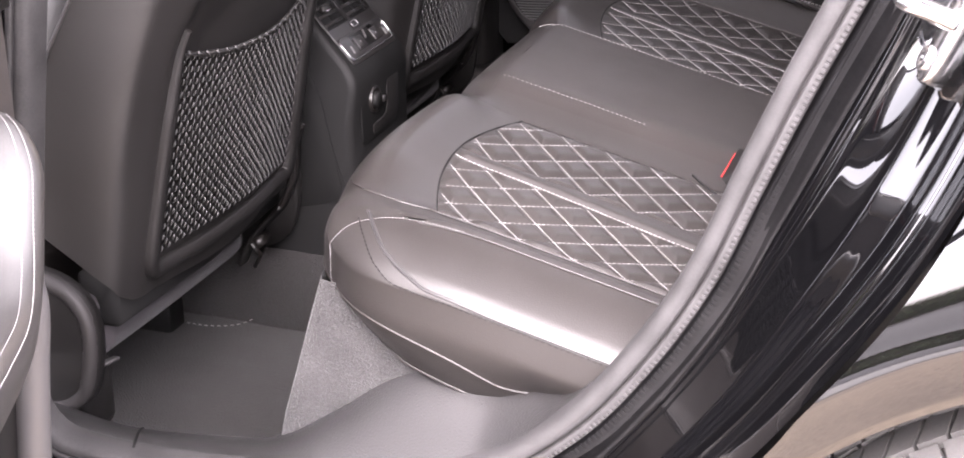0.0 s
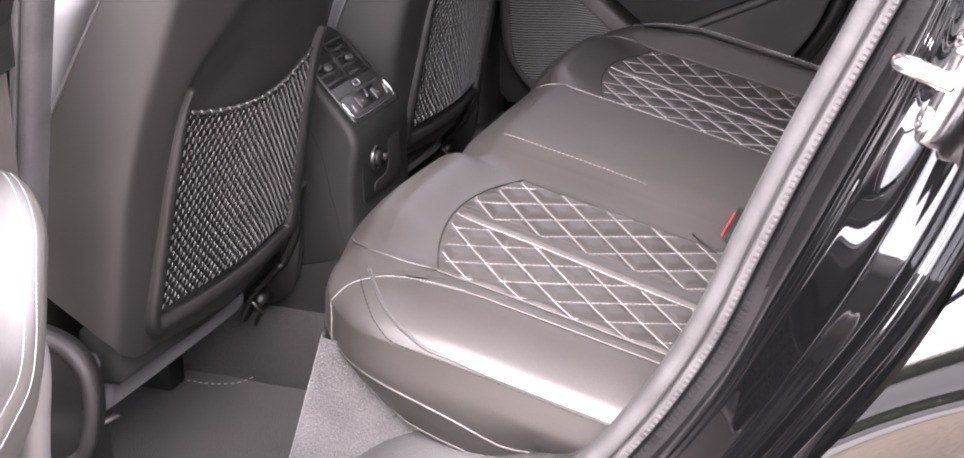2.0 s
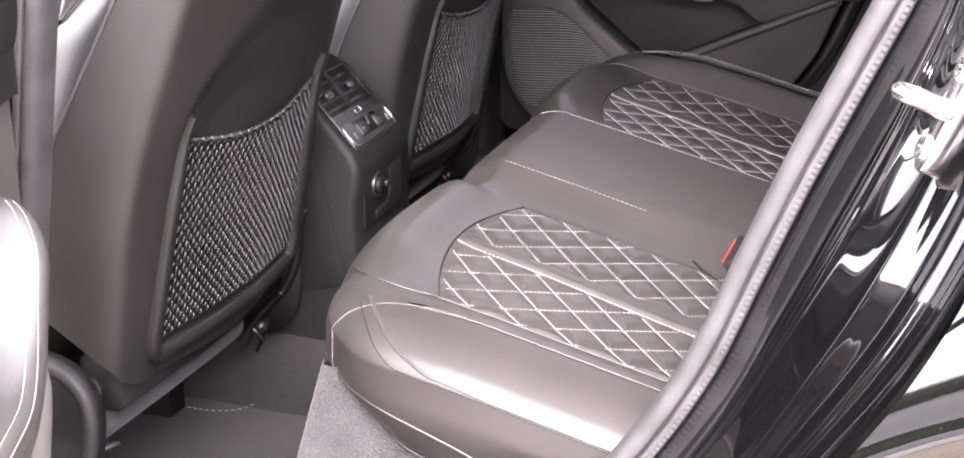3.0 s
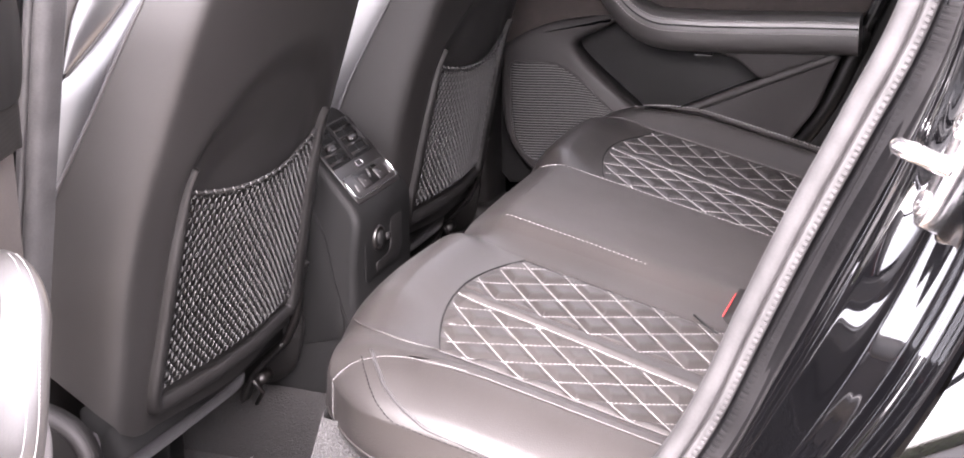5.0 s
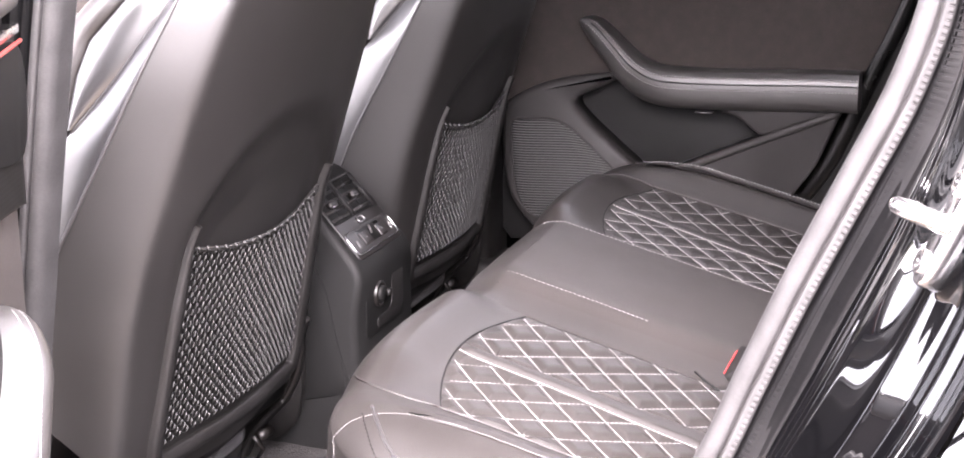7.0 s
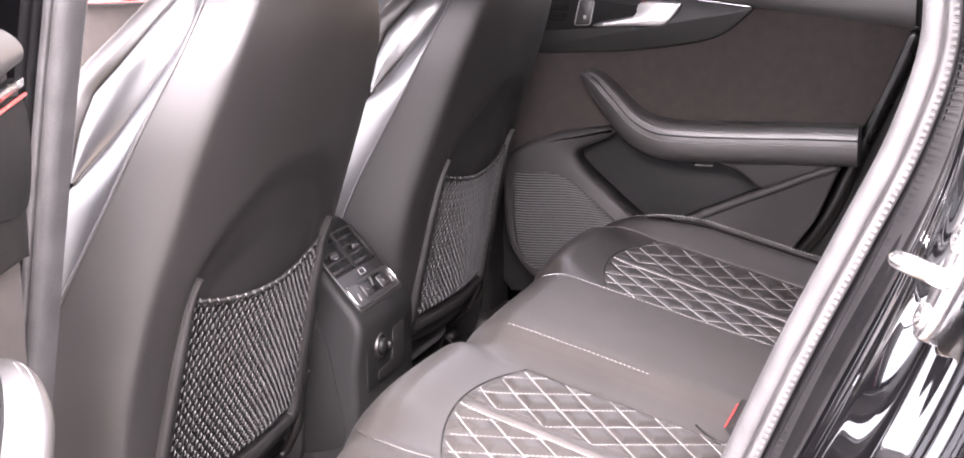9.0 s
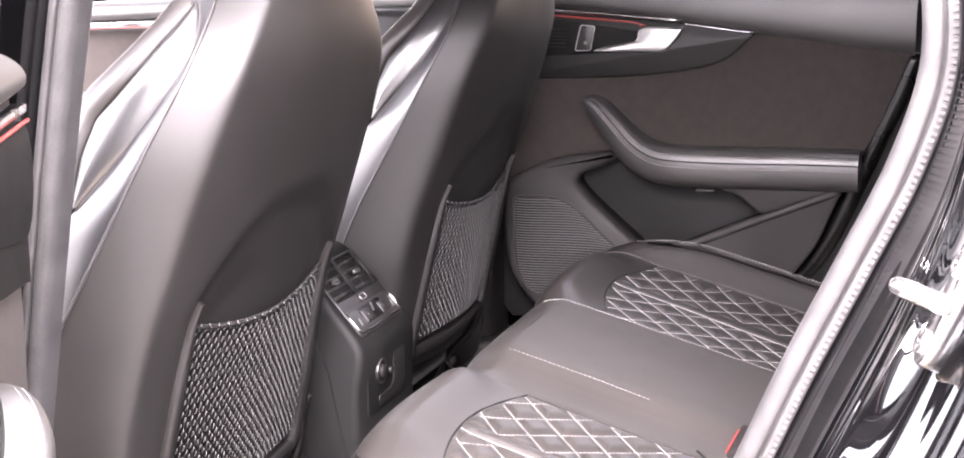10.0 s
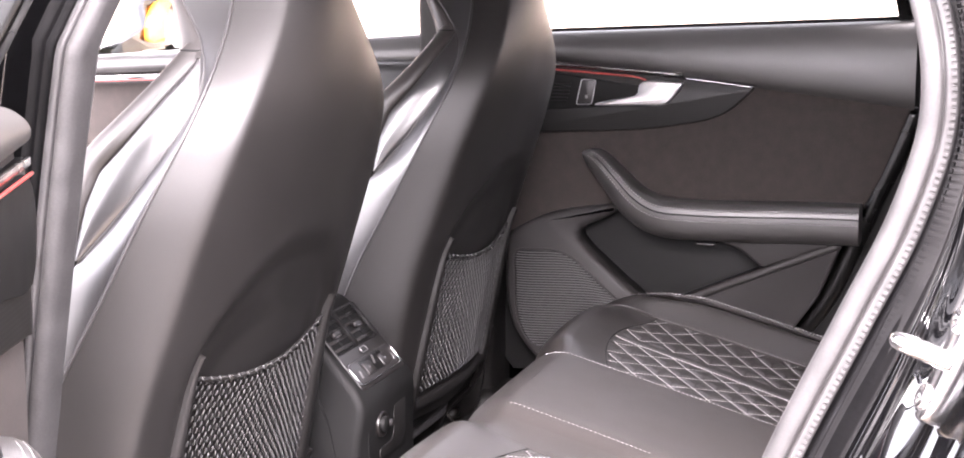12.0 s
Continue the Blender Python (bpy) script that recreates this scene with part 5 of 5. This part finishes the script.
def rear_door(name, side, label, at, turn, near):
    d = thing(name, label, "car door", "rear doors", at=at, turn=turn)
    D = door_tools(side)
    P = lambda u, v, w: D(u, w, v)
    rear = smooth_line(DOOR_REAR, 40)
    outline = np.array(list(rear) + [(-0.36, 0.45), (-0.40, 0.48), (-0.40, 1.0)])
    piece("door_panel", plate(outline, P, 0.10, 0.140, 0.01), DARK, d, "black door panel", fix=True)
    skin_rear = [(x + 0.075, z - 0.0) for x, z in rear]
    skin = np.array(skin_rear + [(-0.02, 0.35), (-0.40, 0.34), (-0.405, 1.0), (0.43, 1.02)])
    piece("outer_skin", plate(skin, P, 0.10, 0.0, 0.01), PAINT, d, "glossy black outer skin", fix=True)
    # rolled upper rail
    def rail(u, v):
        x = -0.40 + (0.742 - 0.004) * u
        zt, zb = sill_line(x), sill_low(x)
        sec = smooth_rail
        h, c = sec[int(round(v * (len(sec) - 1)))]
        return D(x, c, zb + (zt - zb) * h)
    piece("upper_rail", sheet(rail, lin(0, 1, 40), lin(0, 1, 24)), LIT_LEATHER, d, "soft black upper door rail")
    # suede insert
    low_edge = [(0.330, 0.945), (0.29, 0.84), (0.255, 0.77), (0.10, 0.765), (-0.10, 0.77), (-0.16, 0.775), (-0.25, 0.762), (-0.33, 0.73), (-0.40, 0.69)]
    top_edge = [(x, sill_low(x) + 0.004) for x in lin(-0.40, 0.332, 30)]
    piece("suede_insert", plate(np.array(low_edge + top_edge), P, 0.136, 0.1785, 0.003), SUEDE, d, "dark suede door insert", fix=True)
    # armrest with twin stitches
    wider = 0.008 if near else 0.0
    rows = []
    for i in range(len(ARM_PATH)):
        p, n = arm_row(i, near)
        rows.append([D(p[0] + n[0] * h, c + wider, p[1] + n[1] * h) for h, c in arm_section(i / (len(ARM_PATH) - 1), near)])
    v, f = grid(rows)
    f = f + [tuple(range(30)), tuple(range(len(v) - 30, len(v)))[::-1]]
    arm = piece("armrest", (v, f), LIT_LEATHER, d, "padded black leather armrest", fix=True, sharp=60)
    for frac in (0.375, 0.415) if near else (0.400, 0.495):
        line = []
        for i in range(2, len(ARM_PATH)):
            p, n = arm_row(i, near)
            sec = np.array(arm_section(i / (len(ARM_PATH) - 1), near))
            h, c = [float(np.interp(frac * 29, np.arange(30), sec[:, k])) for k in (0, 1)]
            line.append(D(p[0] + n[0] * h, c + wider + 0.0006, p[1] + n[1] * h))
        piece("armrest_stitching", dashes(line, 0.0022 if near else 0.0030, 0.0008 if near else 0.0022, 0.0003 if near else 0.0007, (0, -side, 0.6), 0.0004 if near else 0.0012), THREAD, arm, "white twin stitches", kind="stuff", smooth=False)
    groove = []
    for i in range(3, len(ARM_PATH)):
        p, n = arm_row(i, near)
        sec = arm_section(i / (len(ARM_PATH) - 1), near)
        h, c = sec[8 if near else 13]
        groove.append(D(p[0] + n[0] * h, c + wider, p[1] + n[1] * h))
    piece("armrest_seam", tube(groove, 0.0016, 6), DARK, arm, "dark seam between the stitch rows")
    # lower panel with pocket and storage bin
    low_top = [(-0.40, 0.685), (-0.352, 0.721), (-0.30, 0.750), (-0.24, 0.768), (-0.17, 0.778), (-0.12, 0.768)]
    lp_out = np.array(list(smooth_line(low_top, 24)) + [(-0.11, 0.735), (0.02, 0.730), (0.12, 0.745), (0.255, 0.755)] + [q for q in rear if q[1] < 0.74] + [(-0.36, 0.45), (-0.40, 0.50)])
    piece("lower_panel", plate(lp_out, P, 0.136, 0.146, 0.004), DARK, d, "grained plastic lower door panel", fix=True)
    # raised surround of the speaker, running into the armrest
    def near_in(u, v, w):
        """The open door's lower panel leans back towards its foot."""
        return D(u, w - (0.006 + 0.11 * max(0.0, 0.70 - v)) * (w > 0.15), v)
    LP = near_in if near else P
    sur = rounded([(-0.352, 0.715), (-0.285, 0.752), (-0.205, 0.770), (-0.150, 0.774), (-0.166, 0.756), (-0.222, 0.728), (-0.212, 0.70), (-0.15, 0.645), (-0.10, 0.60), (-0.08, 0.55), (-0.16, 0.49), (-0.27, 0.475), (-0.335, 0.53), (-0.356, 0.60), (-0.358, 0.68)], 90)
    piece("speaker_surround", plate(sur, LP, 0.140, 0.204, 0.022 if near else 0.010), DOOR_PLASTIC, d, "smooth plastic speaker surround", fix=True)
    spk = rounded([(-0.337, 0.684), (-0.30, 0.690), (-0.262, 0.689), (-0.225, 0.672), (-0.163, 0.617), (-0.12, 0.575), (-0.14, 0.535), (-0.22, 0.508), (-0.295, 0.512), (-0.325, 0.54), (-0.336, 0.58), (-0.339, 0.64)], 80)
    if near:
        roll = smooth_line([D(-0.262, 0.206, 0.735), D(-0.261, 0.210, 0.708), D(-0.263, 0.204, 0.659), D(-0.266, 0.196, 0.583), D(-0.268, 0.190, 0.52)], 30)
        # The pale trim colour stands in for sky light on this edge.
        piece("panel_edge", tube(roll, 0.013, 14), TRIM, d, "rounded edge of the lower door panel, skylight in its colour")
    grille = piece("speaker_grille", plate(spk, LP, 0.20, 0.2045, 0.0005), PLASTIC if near else DARK, d, "black slatted speaker grille", fix=True)
    for k in range(0 if near else 40):
        z = 0.510 + 0.0047 * k
        xs = []
        for a, b in zip(spk, np.roll(spk, -1, 0)):
            if (a[1] - z) * (b[1] - z) < 0:
                xs.append(a[0] + (b[0] - a[0]) * (z - a[1]) / (b[1] - a[1]))
        if len(xs) < 2 or max(xs) - min(xs) < 0.02:
            continue
        x0, x1 = min(xs) + 0.003, max(xs) - 0.003
        ln = [D(x, 0.2056, z + 0.003 * math.sin((x + 0.3) * 14) * min(1.0, (x - x0) / 0.03, (x1 - x) / 0.03)) for x in lin(x0, x1, 14)]
        piece("slat", tube(ln, 0.0008, 5), SLAT, grille)
    piece("grille_rim", tube([LP(u, v, 0.2050) for u, v in spk], 0.0022, 6, closed=True), DOOR_PLASTIC, grille, "satin rim")
    wing = poly_round([(0.035, 0.722), (0.065, 0.715), (0.105, 0.683), (0.236, 0.735), (0.262, 0.757), (0.02, 0.752)], 0.012, 4)
    piece("panel_wing", plate(wing, P, 0.14, 0.232, 0.006), DOOR_PLASTIC, d, "smooth panel under the armrest", fix=True)
    bin_out = np.array([(0.236, 0.733), (0.10, 0.676), (-0.045, 0.612), (-0.11, 0.585), (-0.12, 0.50), (-0.02, 0.475), (0.06, 0.50), (0.145, 0.56), (0.198, 0.635)])
    piece("storage_bin", plate(poly_round(bin_out, 0.015, 4), P, 0.140, 0.222, 0.006), DOOR_PLASTIC, d, "plastic storage bin wall", fix=True)
    if not near:
        edge_line = smooth_line([D(-0.110, 0.224, 0.584), D(-0.045, 0.224, 0.611), D(0.10, 0.224, 0.674), D(0.232, 0.222, 0.730)], 30)
        piece("bin_edge", tube(edge_line, 0.0075, 10), DOOR_PLASTIC, d, "rounded upper edge of the storage bin")
    piece("courtesy_lamp", plate(poly_round([(-0.010, 0.7165), (0.020, 0.7165), (0.020, 0.7185), (-0.010, 0.7185)], 0.0008), P, 0.2, 0.216, 0.0005), SLAT, d, "thin bright strip under the armrest", fix=True)
    # carbon trim with bezel, handle, lock key and light line
    trim = np.array(list(smooth_line([(-0.40, 0.893), (-0.27, 0.899), (-0.14, 0.906), (-0.055, 0.917), (0.0, 0.928), (0.035, 0.944), (0.078, 0.983)], 40)) + [(0.075, 0.987), (-0.045, 1.000), (-0.25, 1.014), (-0.40, 1.03)])
    tr = piece("carbon_trim", plate(trim, P, 0.17, 0.186, 0.003), CARBON, d, "woven carbon trim panel", fix=True)
    bez = rounded([(-0.40, 1.016), (-0.25, 1.001), (-0.12, 0.985), (-0.05, 0.988), (-0.045, 0.982), (-0.068, 0.957), (-0.085, 0.950), (-0.20, 0.945), (-0.30, 0.937), (-0.40, 0.935)], 60)
    bz = piece("handle_bezel", plate(bez, P, 0.18, 0.1885, 0.002), DARK, tr, "black handle recess", fix=True)
    piece("chrome_strip", sweep([D(x, 0.188, 1.0005 + 0.0035 - 0.066 * (x + 0.045)) for x in lin(-0.40, -0.045, 20)], [(-0.002, -0.003), (0.002, -0.003), (0.002, 0.003), (-0.002, 0.003)], (0, 0, 1)), CHROME, tr, "bright chrome strip")
    piece("chrome_tail", sweep([D(x, 0.187, 0.9985 - 0.112 * (x + 0.042)) for x in lin(-0.040, 0.075, 14)], [(-0.002, -0.0014), (0.002, -0.0014), (0.002, 0.0014), (-0.002, 0.0014)], (0, 0, 1)), CHROME, tr)
    piece("light_line", tube([D(x, 0.1905, 0.9945 - 0.066 * (x + 0.045) - 0.02 * sstep(-0.13, -0.10, x) * 0.3) for x in lin(-0.40, -0.108, 24)], 0.0016, 6), LED, tr, "unlit red light line")
    hd = smooth_line([(-0.050, 0.991), (-0.045, 0.985), (-0.066, 0.958), (-0.080, 0.951), (-0.120, 0.950), (-0.192, 0.948), (-0.190, 0.954), (-0.140, 0.964), (-0.122, 0.970), (-0.112, 0.991)], 50, closed=True)
    piece("door_handle", plate(hd, P, 0.188, 0.200, 0.003), ALU, tr, "satin silver door handle", fix=True)
    key = poly_round([(-0.232, 0.949), (-0.204, 0.950), (-0.196, 0.992), (-0.222, 0.994)], 0.005)
    ky = piece("lock_key", plate(key, P, 0.188, 0.1915, 0.001), SATIN, tr, "lock button", fix=True)
    piece("key_mark", plate(poly_round([(-0.216, 0.960), (-0.211, 0.960), (-0.211, 0.966), (-0.216, 0.966)], 0.001), P, 0.191, 0.1922, 0.0002), THREAD, ky, fix=True)
    piece("key_rim", tube([D(u, 0.1915, v) for u, v in key], 0.0008, 5, closed=True), ALU, ky)
    for k in range(6):
        z = 0.955 + 0.006 * k
        piece("tweeter_slat", tube([D(-0.30, 0.190, z), D(-0.250 + 0.008 * k / 5, 0.190, z)], 0.0012, 5), PLASTIC, tr)
    # window
    gl = [[D(x, 0.135 + lean(z) * 0.92, z) for z in lin(sill_line(x) - 0.03, 1.35 - 0.35 * max(0, x - 0.08) - 0.5 * max(0, x - 0.2), 8)] for x in lin(-0.38, 0.32, 12)]
    g = piece("window_pane", grid(gl), GLASS, d, "clear window glass")
    g.visible_shadow = False
    piece("window_strip", sweep([D(x, 0.14, sill_line(x) + 0.002) for x in lin(-0.40, 0.338, 10)], poly_round([(-0.01, -0.006), (0.01, -0.006), (0.01, 0.004), (-0.01, 0.004)], 0.003), (0, 0, 1)), DARK, d, "black window weather strip")
    fr = smooth_line([(0.325, 1.09), (0.30, 1.17), (0.20, 1.29), (0.08, 1.352), (-0.15, 1.372), (-0.34, 1.365), (-0.395, 1.30), (-0.395, 1.06)], 60)
    piece("window_frame", sweep([D(x, 0.135 + lean(z) * 0.92, z) for x, z in fr], poly_round([(-0.016, -0.02), (0.016, -0.02), (0.016, 0.03), (-0.016, 0.03)], 0.006), (0, 1, 0)), FRAME_BLACK, d, "black window frame")
    piece("weatherstrip", tube([D(x + 0.004, 0.160, z) for x, z in rear], 0.018, 10), FRAME_BLACK, d, "black rubber weatherstrip")
    return d


smooth_rail = smooth_line([(1.0, 0.148), (1.02, 0.158), (0.99, 0.168), (0.90, 0.177), (0.70, 0.186), (0.45, 0.191), (0.2, 0.190), (0.05, 0.184), (-0.08, 0.170)], 24)
rear_door("rear_door", 1, "closed rear door with dark suede, carbon trim and armrest", (HINGE, 0.90, 0), (0, 0, 0), False)
rear_door("rear_door", -1, "open black rear door seen along its inner panel", (HINGE - 0.010, -0.90, -0.006), (0, 0, -69), True)


# front doors: far one closed, unseen near one swung wide to let light in
def front_door(side, label, swing=0):
    d = thing("front_door", label, "car door", "front doors", at=(-1.55, 0.90 * side, 0), turn=(0, 0, swing))
    D = lambda x, c, z: (x + 1.55, -side * c, z)
    P = lambda u, v, w: D(u, w, v)
    piece("outer_skin", plate(poly_round([(-1.52, 0.34), (-0.44, 0.34), (-0.445, 1.03), (-1.56, 0.98)], 0.02), P, 0.06, 0.0, 0.01), PAINT, d, "glossy black outer skin", fix=True)
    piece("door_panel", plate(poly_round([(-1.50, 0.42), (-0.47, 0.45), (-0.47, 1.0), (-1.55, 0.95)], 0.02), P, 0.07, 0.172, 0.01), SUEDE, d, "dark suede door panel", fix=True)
    zt = lambda x: 1.068 + 0.070 * (x + 0.53) if x < -0.53 else 1.068
    zl = lambda x: 1.012 + 0.045 * (x + 0.53)
    def rail(u, v):
        x = -1.55 + 1.08 * u
        h, c = smooth_rail[int(round(v * 23))]
        return D(x, c, zl(x) + (zt(x) - zl(x)) * h)
    piece("upper_rail", sheet(rail, lin(0, 1, 30), lin(0, 1, 24)), LIT_LEATHER, d, "soft upper door rail")
    piece("chrome_strip", sweep([D(x, 0.19, zl(x) - 0.004) for x in lin(-1.5, -0.48, 20)], [(-0.003, -0.003), (0.003, -0.003), (0.003, 0.003), (-0.003, 0.003)], (0, 0, 1)), CHROME, d, "bright chrome strip")
    piece("light_line", tube([D(x, 0.1905, zl(x) - 0.011) for x in lin(-1.5, -0.48, 20)], 0.0018, 6), LED, d, "unlit red light line")
    piece("armrest", sweep(smooth_line([D(-1.35, 0.20, 0.86), D(-1.2, 0.205, 0.79), D(-1.0, 0.21, 0.76), D(-0.55, 0.21, 0.76)], 40), ring(0.045, 14), (0, 0, 1)), LIT_LEATHER, d, "padded armrest")
    gl = [[D(x, 0.135 + lean(z) * 0.92, z) for z in lin(zt(x) - 0.03, max(zt(x) - 0.01, min(1.36, 0.98 + 0.62 * (x + 1.60))), 8)] for x in lin(-1.5, -0.46, 14)]
    g = piece("window_pane", grid(gl), GLASS, d, "clear window glass")
    g.visible_shadow = False
    fr = smooth_line([(-1.52, 1.0), (-1.25, 1.19), (-1.0, 1.33), (-0.8, 1.37), (-0.47, 1.375)], 30)
    piece("window_frame", sweep([D(x, 0.135 + lean(z) * 0.92, z) for x, z in fr], poly_round([(-0.014, -0.02), (0.014, -0.02), (0.014, 0.03), (-0.014, 0.03)], 0.006), (0, 1, 0)), SATIN, d)
    # exterior mirror on a stalk
    hs = rounded([(-0.139, -0.052), (-0.05, -0.058), (0.040, -0.055), (0.040, 0.0), (0.019, 0.044), (-0.027, 0.057), (-0.078, 0.048), (-0.119, 0.011)], 40)
    M = lambda u, v, w: D(-1.37 + w + 0.21 * (u + 0.05) - 0.25 * v, -0.29 - u * 1.2, 1.060 + v)
    mir = piece("mirror_housing", plate(hs, M, 0.03, -0.07, 0.03), PAINT, d, "black exterior mirror housing", fix=True)
    piece("mirror_glass", plate(inset(hs if area(hs) > 0 else hs[::-1], 0.008), M, 0.028, 0.032, 0.001), MIRROR, mir, "mirror glass", fix=True)
    piece("turn_signal", plate(poly_round([(-0.195, -0.034), (-0.166, -0.035), (-0.166, -0.014), (-0.195, -0.013)], 0.004), M, 0.046, 0.062, 0.003), AMBER, mir, "amber repeater", fix=True)
    piece("mirror_foot", sweep([D(-1.37, -0.22, 1.036), D(-1.37, -0.06, 1.030), D(-1.37, 0.06, 1.0)], poly_round([(-0.022, -0.020), (0.022, -0.020), (0.022, 0.020), (-0.022, 0.020)], 0.008), (0, 0, 1)), PAINT, mir)
    return d


front_door(1, "closed front door with bright rail and unlit light line")
front_door(-1, "unseen glossy black front door with mirror, opened to let light in", -86)

# striker on the jamb: plate, screws and loop
_e1 = Vector((0.36, 0.06, 0.93)).normalized()
_e2 = Vector((-0.90, -0.25, 0.36))
_e2 = (_e2 - _e1 * _e2.dot(_e1)).normalized()
_e3 = _e1.cross(_e2)


def on_striker(v):
    """(along the plate, out of the jamb, across)"""
    return tuple(Vector((0.422, -0.792, 0.905)) + _e1 * v[0] + _e2 * v[1] + _e3 * v[2])


def moved(geo):
    return [on_striker(v) for v in geo[0]], geo[1]


strike = piece("striker", moved(plate(rounded([(-0.040, -0.010), (-0.02, -0.013), (0.02, -0.013), (0.040, -0.010), (0.044, 0.0), (0.040, 0.010), (0.02, 0.013), (-0.02, 0.013), (-0.040, 0.010), (-0.044, 0.0)], 40), lambda u, v, w: (u, w, v), -0.012, 0.003, 0.002)), STEEL, car, "bright steel door striker", fix=True)
piece("striker_loop", moved(tube(smooth_line([(0.0, 0.0, 0.009), (0.001, 0.018, 0.009), (0.001, 0.031, 0.0075), (0.001, 0.036, 0.0), (0.001, 0.031, -0.0075), (0.001, 0.018, -0.009), (0.0, 0.0, -0.009)], 40), 0.0055, 10)), STEEL, strike, "striker loop")
for z in (-0.028, 0.030):
    piece("striker_screw", moved(grid([[(z + r * math.cos(a), y, r * math.sin(a)) for a in lin(0, 2 * math.pi, 19)[:-1]] for r, y in ((0.0095, 0.002), (0.0095, 0.006), (0.0075, 0.0075), (0.003, 0.0065), (0.0005, 0.005))], loop_v=True)), STEEL, strike)

# ---- wall added beyond the car: pale backdrop that keeps low sky out of reflections ----
wall_far = piece("backdrop_wall", box(-16, 14, 6.0, 6.3, 0.0, 3.0, 0.02), RENDER_WALL, None)
tagged(wall_far, "warm rendered wall added beyond the car to block low sky", "wall")
